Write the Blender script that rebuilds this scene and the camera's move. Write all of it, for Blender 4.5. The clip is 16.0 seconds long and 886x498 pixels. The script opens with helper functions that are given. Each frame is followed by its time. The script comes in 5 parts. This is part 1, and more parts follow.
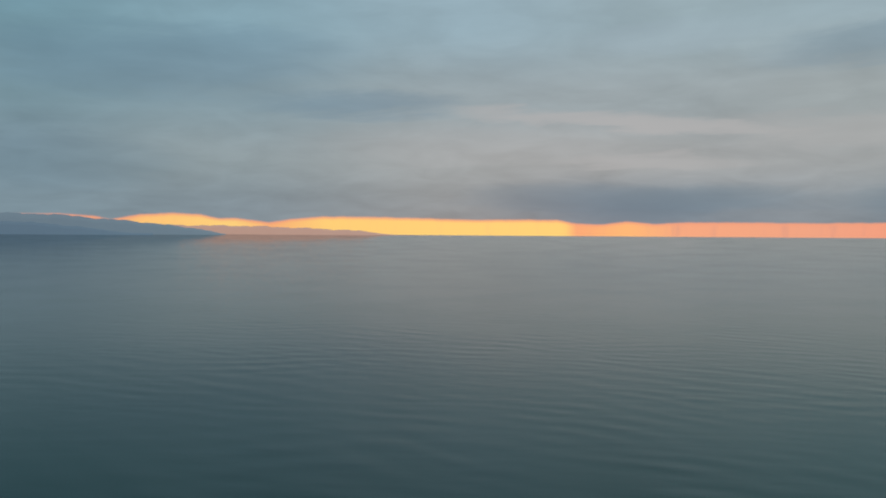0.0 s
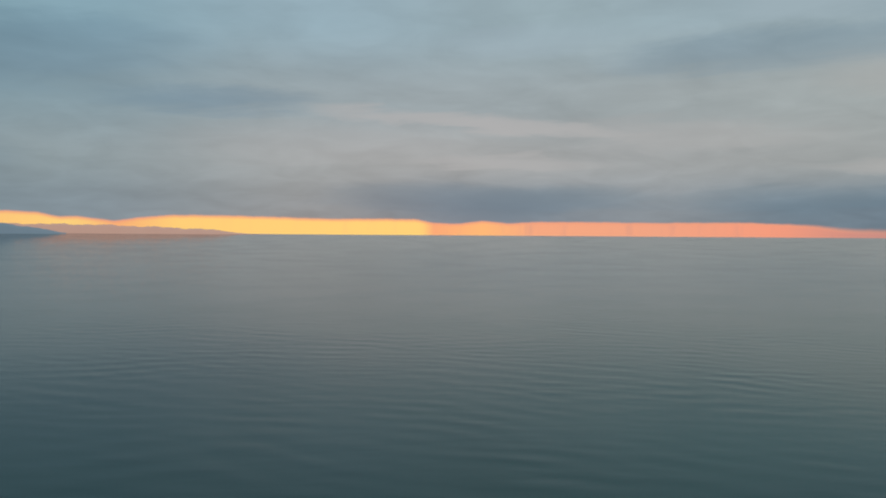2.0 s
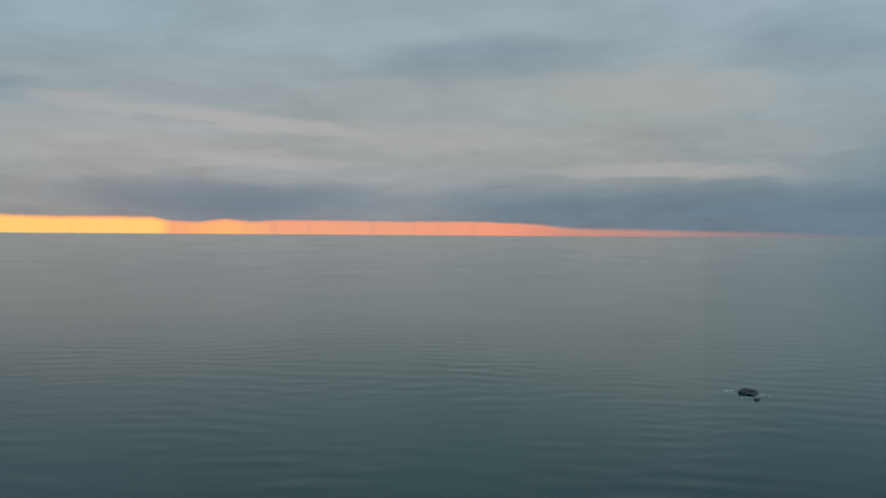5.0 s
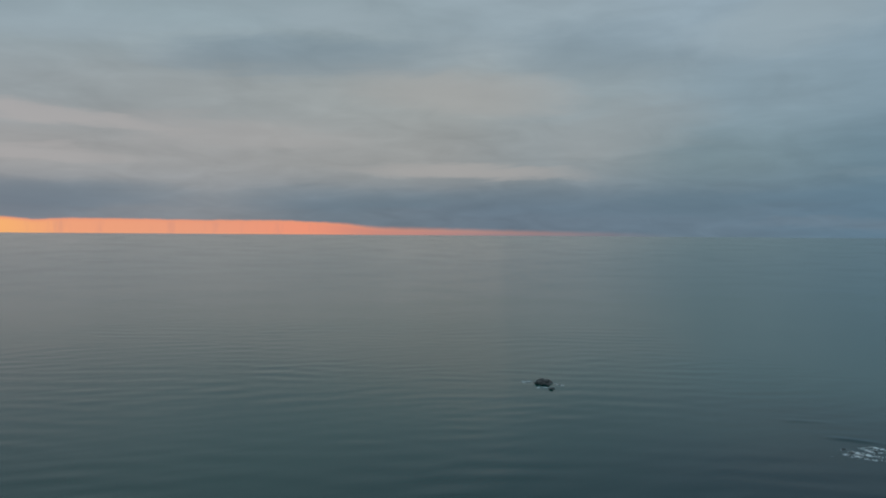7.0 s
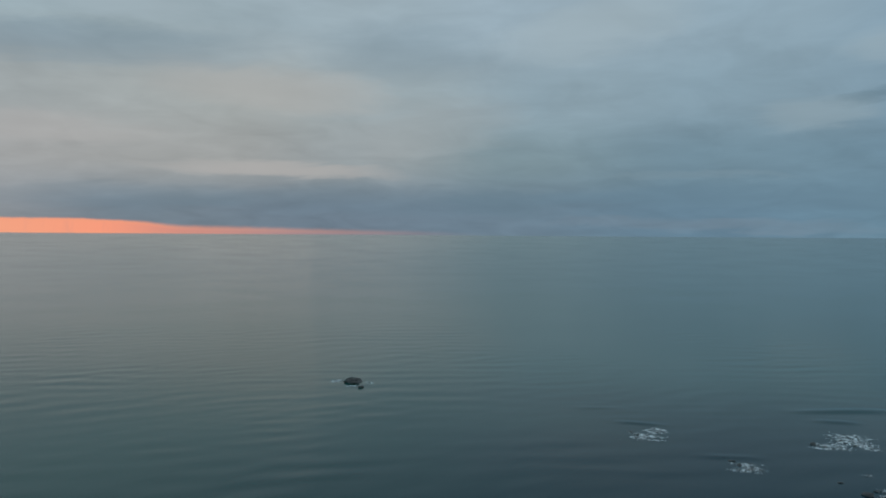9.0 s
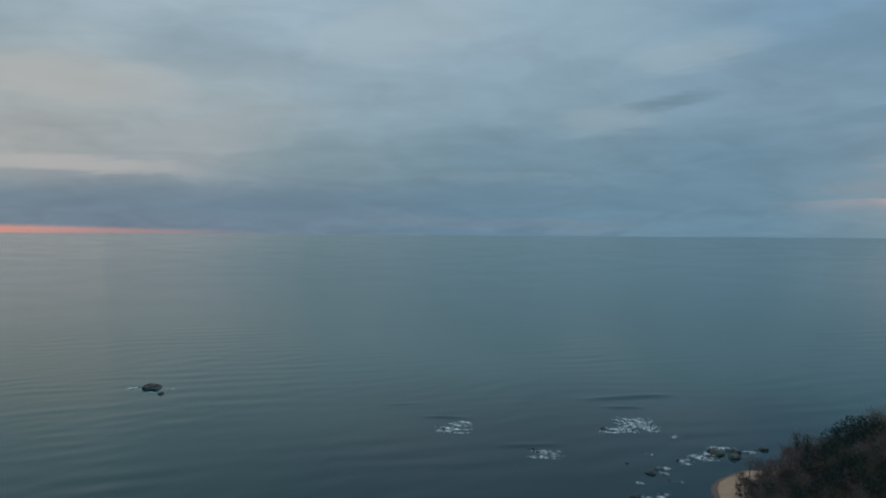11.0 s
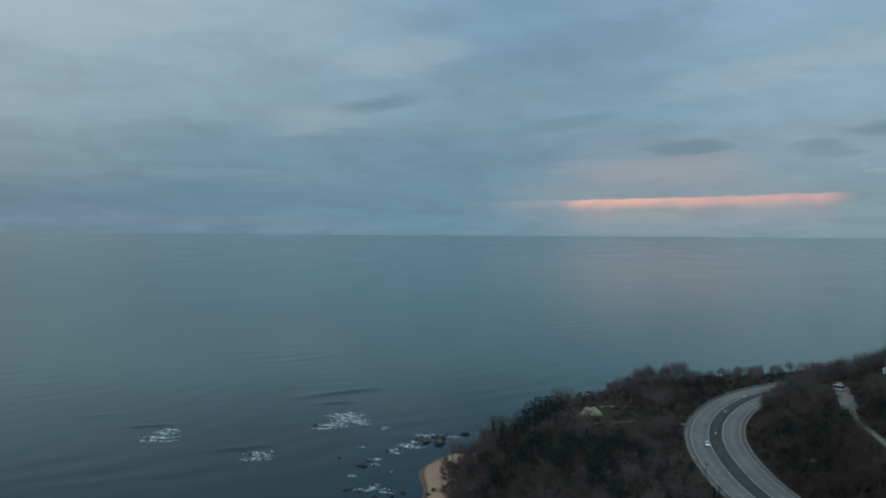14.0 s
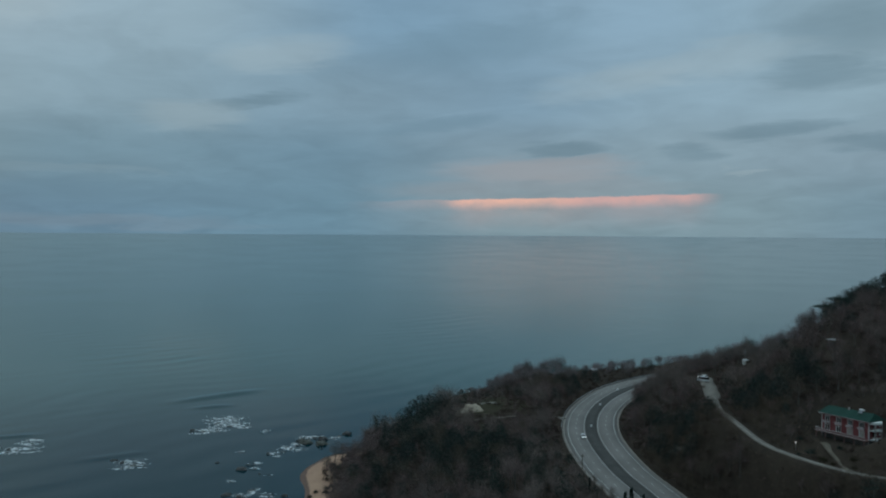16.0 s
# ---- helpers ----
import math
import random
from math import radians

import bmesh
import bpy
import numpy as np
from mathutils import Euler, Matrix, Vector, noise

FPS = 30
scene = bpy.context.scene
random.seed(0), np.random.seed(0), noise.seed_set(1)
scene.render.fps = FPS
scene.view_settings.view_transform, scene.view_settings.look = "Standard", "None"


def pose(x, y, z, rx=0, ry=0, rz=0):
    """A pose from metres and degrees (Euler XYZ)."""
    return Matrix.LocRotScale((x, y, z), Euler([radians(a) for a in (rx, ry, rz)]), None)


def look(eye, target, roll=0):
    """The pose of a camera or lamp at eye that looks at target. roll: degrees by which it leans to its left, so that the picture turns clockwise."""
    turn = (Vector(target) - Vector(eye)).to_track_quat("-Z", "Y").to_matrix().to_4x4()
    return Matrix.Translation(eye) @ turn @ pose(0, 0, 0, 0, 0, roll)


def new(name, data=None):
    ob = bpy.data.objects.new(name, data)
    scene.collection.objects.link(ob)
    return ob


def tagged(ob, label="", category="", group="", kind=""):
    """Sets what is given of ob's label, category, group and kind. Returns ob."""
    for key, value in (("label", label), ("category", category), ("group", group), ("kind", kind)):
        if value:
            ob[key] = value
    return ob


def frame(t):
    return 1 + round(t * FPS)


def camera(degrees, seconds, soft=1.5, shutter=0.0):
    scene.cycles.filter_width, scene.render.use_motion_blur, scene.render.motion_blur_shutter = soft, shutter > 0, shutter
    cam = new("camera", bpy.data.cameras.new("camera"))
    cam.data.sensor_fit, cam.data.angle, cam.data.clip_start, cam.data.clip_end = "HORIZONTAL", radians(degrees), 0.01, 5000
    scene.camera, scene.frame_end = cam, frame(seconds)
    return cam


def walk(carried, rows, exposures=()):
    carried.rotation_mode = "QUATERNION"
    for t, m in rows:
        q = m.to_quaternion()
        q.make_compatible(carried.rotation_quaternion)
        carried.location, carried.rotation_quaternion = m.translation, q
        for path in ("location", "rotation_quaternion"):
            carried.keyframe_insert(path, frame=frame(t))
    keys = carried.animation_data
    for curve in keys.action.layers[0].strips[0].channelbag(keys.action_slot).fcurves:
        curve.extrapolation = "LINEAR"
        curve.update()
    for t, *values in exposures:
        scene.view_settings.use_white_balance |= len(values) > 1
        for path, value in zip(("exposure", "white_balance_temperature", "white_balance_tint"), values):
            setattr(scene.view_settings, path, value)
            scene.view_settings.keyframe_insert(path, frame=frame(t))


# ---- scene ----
# The camera hovers at one spot, 100 m over the sea, and turns slowly to its right.
EYE = (0.0, 0.0, 100.0)
TURN = [(0, 0.00), (0.5, 1.52), (1, 3.93), (1.5, 6.85), (2, 9.64), (2.5, 12.11), (3, 15.01), (3.5, 17.91), (4, 20.73),
        (6.5, 36.73), (7, 39.99), (7.5, 43.21), (8, 46.42), (8.5, 49.64), (9, 52.94), (11.5, 69.14), (12, 72.31),
        (12.5, 75.48), (13, 78.96), (13.5, 82.80), (14, 85.37), (14.5, 85.99), (15, 88.19), (15.5, 91.65), (16, 93.37)]
cam = camera(55.5, 16.0, soft=2.0)
walk(cam, [(t, pose(*EYE, 90 - 0.97, 0, -yaw) @ pose(0, 0, 0, 0, 0, 0.38)) for t, yaw in TURN],
     exposures=[(0, 0.0, 6500, 10), (4, 0.0, 6500, 10), (7, -0.15, 6550, 12), (8, -0.13, 6570, 11.5), (9, 0.0, 6560, 11.5), (11.5, 0.05, 6400, 12),
                (12.7, 0.06, 6325, 14), (13.5, 0.09, 6340, 13), (14, 0.11, 6480, 11), (16, 0.08, 6540, 10)])


# ---------------------------------------------------------------- node helpers
class Nodes:
    """Short writing for node trees."""

    def __init__(self, tree):
        self.t = tree
        tree.nodes.clear()

    def n(self, kind, **props):
        node = self.t.nodes.new(kind)
        for key, value in props.items():
            setattr(node, key, value)
        return node

    def put(self, socket, value):
        if hasattr(value, "is_linked"):
            self.t.links.new(value, socket)
        else:
            socket.default_value = value

    def m(self, op, a, b=0.0, c=0.0):
        node = self.n("ShaderNodeMath", operation=op)
        for s, v in zip(node.inputs, (a, b, c)):
            self.put(s, v)
        return node.outputs[0]

    def step(self, v, lo, hi, a=0.0, b=1.0):
        node = self.n("ShaderNodeMapRange", interpolation_type="SMOOTHSTEP")
        for s, x in zip(node.inputs, (v, lo, hi, a, b)):
            self.put(s, x)
        return node.outputs[0]

    def mix(self, f, a, b, mode="MIX"):
        node = self.n("ShaderNodeMix", data_type="RGBA", blend_type=mode)
        self.put(node.inputs[0], f)
        for s, v in ((node.inputs[6], a), (node.inputs[7], b)):
            self.put(s, v if hasattr(v, "is_linked") else (*v, 1.0))
        return node.outputs[2]

    def noise(self, vec, scale, detail=3.0, rough=0.5, distort=0.0):
        node = self.n("ShaderNodeTexNoise")
        self.put(node.inputs["Vector"], vec)
        for k, v in (("Scale", scale), ("Detail", detail), ("Roughness", rough), ("Distortion", distort)):
            node.inputs[k].default_value = v
        return node.outputs[0]

    def xyz(self, x, y, z=0.0):
        node = self.n("ShaderNodeCombineXYZ")
        for s, v in zip(node.inputs, (x, y, z)):
            self.put(s, v)
        return node.outputs[0]


def srgb(r, g, b):
    """A colour named by its 0 to 255 display values, as linear light."""
    return tuple(((v / 255 + 0.055) / 1.055) ** 2.4 if v > 10 else v / 255 / 12.92 for v in (r, g, b))


# ---------------------------------------------------------------- world: dusk under a sheet of cloud
world = bpy.data.worlds.new("dusk_sky")
scene.world = world
world.use_nodes = True
w = Nodes(world.node_tree)
coord = w.n("ShaderNodeTexCoord").outputs["Generated"]
sep = w.n("ShaderNodeSeparateXYZ")
w.put(sep.inputs[0], coord)
dx, dy, dz = sep.outputs
el = w.m("MULTIPLY", w.m("ARCSINE", w.m("MINIMUM", w.m("MAXIMUM", dz, -1.0), 1.0)), 57.2958)
az = w.m("MULTIPLY", w.m("ARCTAN2", dx, dy), 57.2958)


def by_bearing(lo, hi, stops, interpolation="EASE"):
    """A value or colour that changes along the horizon, from a few bearings."""
    node = w.n("ShaderNodeValToRGB")
    node.color_ramp.interpolation = interpolation
    w.put(node.inputs[0], w.m("DIVIDE", w.m("SUBTRACT", az, lo), hi - lo))
    e = node.color_ramp.elements
    while len(e) < len(stops):
        e.new(0.5)
    for item, (a, c) in zip(e, stops):
        item.position = (a - lo) / (hi - lo)
        item.color = (*c, 1.0) if isinstance(c, tuple) else (c, c, c, 1.0)
    return node.outputs[0]


def skies(*stops):
    return by_bearing(-40.0, 130.0, [(s[0], srgb(*s[1:])) for s in stops])


# cloud colour along the horizon, at four heights: slate under the clouds, warm grey in the west, steel blue to the north
bases = (
    (1.6, skies((-28, 124, 138, 146), (-15, 128, 138, 144), (0, 136, 141, 143), (12, 115, 129, 139), (24, 134, 140, 145), (33, 115, 129, 140), (46, 109, 125, 139),
                (56, 106, 125, 140), (70, 100, 127, 146), (85, 102, 131, 149), (100, 122, 142, 152), (112, 122, 143, 154), (121, 112, 135, 149))),
    (5.0, skies((-28, 124, 139, 147), (-15, 142, 150, 152), (0, 155, 157, 156), (12, 161, 160, 158), (25, 157, 157, 156), (38, 156, 157, 156), (48, 147, 154, 157),
                (58, 127, 146, 154), (70, 114, 139, 154), (85, 106, 133, 151), (98, 119, 139, 153), (110, 129, 149, 162), (121, 126, 146, 160))),
    (9.0, skies((-28, 122, 143, 151), (-15, 134, 150, 156), (0, 149, 158, 160), (12, 154, 161, 162), (25, 155, 160, 160), (40, 160, 164, 163), (50, 149, 161, 166),
                (60, 138, 157, 168), (72, 131, 153, 167), (85, 123, 147, 164), (98, 119, 144, 163), (110, 133, 156, 172), (121, 134, 156, 170))),
    (14.0, skies((-28, 118, 146, 156), (-15, 133, 157, 166), (0, 147, 166, 173), (15, 153, 168, 172), (30, 153, 168, 174), (45, 153, 168, 176),
                 (60, 152, 170, 182), (75, 142, 163, 177), (90, 117, 145, 167), (105, 132, 158, 178), (121, 128, 150, 164))))
cloud = bases[0][1]
for (lo, _), (hi, colour) in zip(bases[:-1], bases[1:]):
    cloud = w.mix(w.step(el, lo, hi), cloud, colour)
cloud = w.mix(w.step(el, 18.0, 52.0), cloud, srgb(193, 215, 226))
# billows of the cloud sheet, laid out flat overhead so that they crowd together towards the horizon
flat = w.m("ADD", w.m("MAXIMUM", dz, 0.0), 0.20)
sheet = w.xyz(w.m("DIVIDE", dx, flat), w.m("DIVIDE", dy, flat), 0.0)
big = w.noise(sheet, 0.9, 4.0, 0.55, 0.5)
mid = w.noise(sheet, 3.6, 4.0, 0.52, 0.7)
slant = w.m("ADD", w.m("MULTIPLY", el, 0.30), w.m("MULTIPLY", az, -0.012))
streaky = w.noise(w.xyz(w.m("MULTIPLY", az, 0.045), slant, 3.0), 2.2, 5.0, 0.58, 0.6)
wisps = w.noise(w.xyz(w.m("MULTIPLY", az, 0.16), w.m("MULTIPLY", el, 0.75), 9.0), 1.3, 5.0, 0.6, 0.5)
tone = w.m("ADD", w.m("MULTIPLY", w.m("SUBTRACT", big, 0.5), 0.34), w.m("MULTIPLY", w.m("SUBTRACT", mid, 0.5), 0.36))
tone = w.m("ADD", tone, w.m("MULTIPLY", w.m("SUBTRACT", streaky, 0.5), 0.20))
tone = w.m("ADD", tone, w.m("MULTIPLY", w.m("SUBTRACT", wisps, 0.5), 0.09))
tone = w.m("ADD", tone, 1.08)
cloud = w.mix(1.0, cloud, w.xyz(tone, tone, tone), "MULTIPLY")
# ragged coordinates for the single clouds
stray = w.noise(w.xyz(w.m("MULTIPLY", az, 0.11), w.m("MULTIPLY", el, 0.5), 21.0), 1.0, 5.0, 0.6, 0.3)
az_r = w.m("ADD", az, w.m("MULTIPLY", w.m("SUBTRACT", stray, 0.5), 7.0))
el_r = w.m("ADD", el, w.m("MULTIPLY", w.m("SUBTRACT", streaky, 0.5), 2.2))
el_r = w.m("ADD", el_r, w.m("MULTIPLY", w.m("SUBTRACT", wisps, 0.5), 0.7))


def cloud_patch(base, azimuth, height, wide, tall, slope, colour, amount):
    """One ragged bank of lighter or darker cloud."""
    away = w.m("SUBTRACT", az_r, azimuth)
    u = w.m("DIVIDE", away, wide)
    v = w.m("DIVIDE", w.m("SUBTRACT", w.m("SUBTRACT", el_r, height), w.m("MULTIPLY", away, slope)), tall)
    d = w.m("ADD", w.m("MULTIPLY", u, u), w.m("MULTIPLY", v, v))
    return w.mix(w.m("MULTIPLY", w.step(d, 2.6, -0.2), amount), base, colour)


WARM, SLATE, STEEL, ROSE, PALE = srgb(181, 176, 173), srgb(100, 124, 139), srgb(104, 131, 149), srgb(158, 156, 161), srgb(166, 180, 187)
GREY = srgb(176, 174, 171)
# in the west: long warm streaks over slate banks
for row in ((8.5, 7.9, 5.5, 0.45, -0.06, WARM, 0.75), (16, 7.1, 5.5, 0.42, -0.07, WARM, 0.85), (14.5, 4.9, 4.5, 0.35, 0, WARM, 0.6), (2, 6.2, 8, 1.2, 0, WARM, 0.25),
            (13, 2.5, 8.5, 1.0, 0, SLATE, 0.5), (-5.5, 8.7, 5.5, 0.7, 0.02, STEEL, 0.45), (-18, 11, 9, 1.9, 0.05, STEEL, 0.40), (-25, 4.5, 6, 1.5, 0, SLATE, 0.25),
            (16, 12.9, 5, 0.9, 0.06, PALE, 0.35), (26, 6.6, 7, 0.9, -0.03, WARM, 0.45)):
    cloud = cloud_patch(cloud, *row)
for row in ((42, 4.25, 6.2, 0.42, -0.03, WARM, 0.75), (49, 2.2, 10, 0.9, 0, SLATE, 0.28), (33, 2.3, 6, 0.8, 0, SLATE, 0.30), (41, 9.6, 6, 1.3, -0.05, GREY, 0.60),
            (30.5, 11.6, 8, 1.0, 0.02, STEEL, 0.36), (33, 14.1, 3.5, 0.8, 0, PALE, 0.55), (50, 12.3, 4.5, 1.6, 0, STEEL, 0.22), (65, 4.0, 9, 2.8, 0.05, SLATE, 0.16),
            (57, 2.1, 3.5, 0.7, 0, SLATE, 0.35), (63, 13.6, 5, 1.6, 0.2, PALE, 0.5), (52, 7, 5, 1.6, 0.1, GREY, 0.2)):
    cloud = cloud_patch(cloud, *row)
# in the north: scraps of dark cloud on a mottled blue sheet
for row in ((81.2, 8.8, 2.3, 0.42, 0.12, SLATE, 0.59), (93, 7.6, 3.2, 0.45, 0.10, STEEL, 0.45), (101.6, 5.75, 2.2, 0.32, 0, SLATE, 0.55), (109.7, 5.2, 1.6, 0.55, 0, SLATE, 0.47),
            (115.2, 6.7, 2.9, 0.5, 0.08, SLATE, 0.59), (117.6, 10, 2.7, 0.65, 0, SLATE, 0.51), (120.8, 5.8, 2.0, 0.45, 0.05, SLATE, 0.55), (77, 7.8, 2.8, 0.9, 0.1, PALE, 0.32),
            (83, 11.8, 3.2, 1.0, 0.1, PALE, 0.38), (96, 12.8, 6, 1.3, 0.12, STEEL, 0.40), (119.5, 13, 3, 1.5, 0, SLATE, 0.35)):
    cloud = cloud_patch(cloud, *row)
for row in ((99.8, 4.35, 5.0, 0.75, 0, ROSE, 0.65), (98.5, 3.2, 8, 0.6, 0.02, ROSE, 0.35), (72, 2.6, 10, 0.55, 0, STEEL, 0.55), (71, 0.8, 8, 0.4, 0, ROSE, 0.14),
            (113.7, 4.35, 1.4, 0.14, 0, PALE, 0.25), (70, 3.9, 5, 0.2, -0.02, PALE, 0.10), (89, 5.0, 5, 0.7, 0.08, STEEL, 0.25), (104, 10, 4, 0.9, 0.15, PALE, 0.25),
            (111, 11.3, 5, 0.9, 0.1, PALE, 0.30)):
    cloud = cloud_patch(cloud, *row)
cloud = w.mix(1.0, cloud, by_bearing(-40.0, 130.0, [(-28, (0.90, 1.01, 1.055)), (5, (0.94, 1.01, 1.07)), (40, (0.955, 1.005, 1.02)), (80, (0.955, 1.005, 1.0))]), "MULTIPLY")
# the clear strip under the clouds in the west, with the last of the sunset in it
hot = by_bearing(-30.0, 60.0, [(a, srgb(*c)) for a, c in ((-27, (206, 158, 140)), (-22, (232, 164, 128)), (-19.5, (255, 198, 122)), (-14, (255, 212, 126)), (-11.5, (248, 176, 120)),
                                                          (-8, (255, 208, 122)), (8.2, (255, 211, 124)), (9.0, (250, 170, 122)), (12.3, (255, 186, 122)), (16, (247, 170, 132)),
                                                          (24, (243, 166, 134)), (31, (248, 158, 128)), (35.5, (212, 146, 132)), (44, (178, 142, 142)), (55, (160, 140, 146)))], "LINEAR")
shafts = w.noise(w.xyz(w.m("MULTIPLY", az, 0.75), w.m("MULTIPLY", el, 0.15), 7.0), 1.0, 4.0, 0.6)
hot = w.mix(w.m("MULTIPLY", w.step(shafts, 0.50, 0.72), w.step(az, 7.0, 14.0, 0.10, 0.42)), hot, srgb(205, 148, 136))
# how high the strip reaches, bearing by bearing, in tenths of its full height of 1.5 degrees
top = by_bearing(-30.0, 60.0, [(a, h / 1.5) for a, h in ((-28, 1.12), (-24.5, 1.17), (-22.4, 1.04), (-21.6, 0.86), (-19.7, 1.20), (-17.8, 1.31), (-16.0, 1.22), (-14.9, 0.98), (-13.8, 1.03),
                                                         (-11.7, 0.76), (-10.2, 0.98), (-8.2, 1.18), (-4.0, 1.17), (2.0, 1.03), (5.0, 1.06), (7.8, 1.05), (9.0, 0.80), (10.6, 0.76))] +
                 [(a, h / 1.5) for a, h in ((12.3, 0.97), (14.0, 0.80), (16.0, 0.92), (24.0, 0.88), (29.0, 0.90), (33.0, 0.76), (35.5, 0.46), (44.0, 0.28), (52.0, 0.16), (57.0, 0.0))], "LINEAR")
top = w.m("MULTIPLY", top, 1.5)
ragged = w.noise(w.xyz(w.m("MULTIPLY", az, 0.9), w.m("MULTIPLY", el, 0.5), 0.0), 1.0, 5.0, 0.6)
top = w.m("ADD", top, w.m("MULTIPLY", w.m("SUBTRACT", ragged, 0.5), 0.14))
under = w.m("SUBTRACT", top, el)
hot = w.mix(w.step(under, 0.30, 0.0, 0.0, 0.85), hot, srgb(243, 160, 128))
strip = w.step(under, w.step(az, 30.0, 38.0, -0.07, -0.20), w.step(az, 30.0, 38.0, 0.10, 0.30))
strip = w.m("MULTIPLY", strip, w.m("MULTIPLY", w.step(az, -29.0, -25.0), w.step(az, 57.0, 36.0, 0.0, 1.0)))
cloud = w.mix(strip, cloud, hot)
# a second, pink rift further north: sharp above, fading away below
rift_top = w.m("ADD", w.m("MULTIPLY", w.m("SUBTRACT", az, 102.0), 0.022), 2.52)
torn = w.noise(w.xyz(w.m("MULTIPLY", az, 0.30), w.m("MULTIPLY", el, 0.4), 0.0), 1.0, 4.0, 0.6)
off = w.m("SUBTRACT", w.m("ADD", el, w.m("MULTIPLY", w.m("SUBTRACT", torn, 0.5), 0.42)), rift_top)
off = w.m("ADD", off, w.m("MULTIPLY", w.m("SUBTRACT", ragged, 0.5), 0.16))
rift = w.m("ADD", w.step(off, -0.85, -0.04, 0.0, 0.78), w.step(off, -2.6, -0.3, 0.0, 0.22))
rift = w.m("MULTIPLY", rift, w.step(off, 0.10, -0.04))
rift = w.m("MULTIPLY", rift, w.m("MULTIPLY", w.m("ADD", w.step(az, 93.0, 95.2, 0.0, 0.65), w.step(az, 86.0, 97.0, 0.0, 0.35)), w.step(az, 112.0, 109.0)))
rift = w.m("MULTIPLY", rift, w.m("MULTIPLY", w.step(torn, 0.25, 0.62, 0.6, 1.0), w.step(az, 98.0, 103.0, 1.0, 0.82)))
cloud = w.mix(w.m("MULTIPLY", rift, 0.88), cloud, w.mix(w.step(az, 99.0, 104.0), srgb(238, 184, 164), srgb(228, 172, 162)))
# thin clear sky behind it all
sky = w.n("ShaderNodeTexSky", sky_type="NISHITA", sun_disc=False, sun_elevation=radians(2.0), sun_rotation=radians(4.0))
background = w.n("ShaderNodeBackground")
w.put(background.inputs[0], sky.outputs[0])
background.inputs[1].default_value = 0.05
sheet_light = w.n("ShaderNodeBackground")
w.put(sheet_light.inputs[0], cloud)
sheet_light.inputs[1].default_value = 1.0
both = w.n("ShaderNodeMixShader")
both.inputs[0].default_value = 0.97
w.put(both.inputs[1], background.outputs[0])
w.put(both.inputs[2], sheet_light.outputs[0])
w.put(w.n("ShaderNodeOutputWorld").inputs[0], both.outputs[0])

# the sun, low in the west behind the cloud: a faint, very wide warm light
sun = new("sun", bpy.data.lights.new("sun", "SUN"))
sun.data.energy, sun.data.angle, sun.data.color = 0.03, radians(80), (1.0, 0.80, 0.62)
sun.matrix_world = look((0, 0, 0), (-math.sin(radians(4)), -math.cos(radians(4)), -math.tan(radians(9))))


# ---------------------------------------------------------------- materials
def material(name, rough=0.8):
    mat = bpy.data.materials.new(name)
    mat.use_nodes = True
    k = Nodes(mat.node_tree)
    b = k.n("ShaderNodeBsdfPrincipled")
    b.inputs["Roughness"].default_value = rough
    k.put(k.n("ShaderNodeOutputMaterial").inputs[0], b.outputs[0])
    return mat, k, b


def mottled(name, a, b_, scale, rough=0.85, bump=0.0, fine=8.0, metal=0.0, per_island=0.0, shine=0.5):
    """A surface of two shades, mixed at a broad and a fine scale, with fine relief."""
    mat, k, b = material(name, rough)
    pos = k.n("ShaderNodeNewGeometry")
    n1, n2 = k.noise(pos.outputs["Position"], scale, 3.0), k.noise(pos.outputs["Position"], scale * fine, 4.0, 0.6)
    f = k.m("ADD", k.m("MULTIPLY", n1, 0.6), k.m("MULTIPLY", n2, 0.4))
    if per_island:
        f = k.m("ADD", f, k.m("MULTIPLY", k.m("SUBTRACT", pos.outputs["Random Per Island"], 0.5), per_island))
    k.put(b.inputs["Base Color"], k.mix(k.step(f, 0.3, 0.7), a, b_))
    b.inputs["Metallic"].default_value = metal
    b.inputs["Specular IOR Level"].default_value = shine
    if bump:
        bn = k.n("ShaderNodeBump")
        bn.inputs["Strength"].default_value = 0.6
        bn.inputs["Distance"].default_value = bump
        k.put(bn.inputs["Height"], n2)
        k.put(b.inputs["Normal"], bn.outputs[0])
    return mat


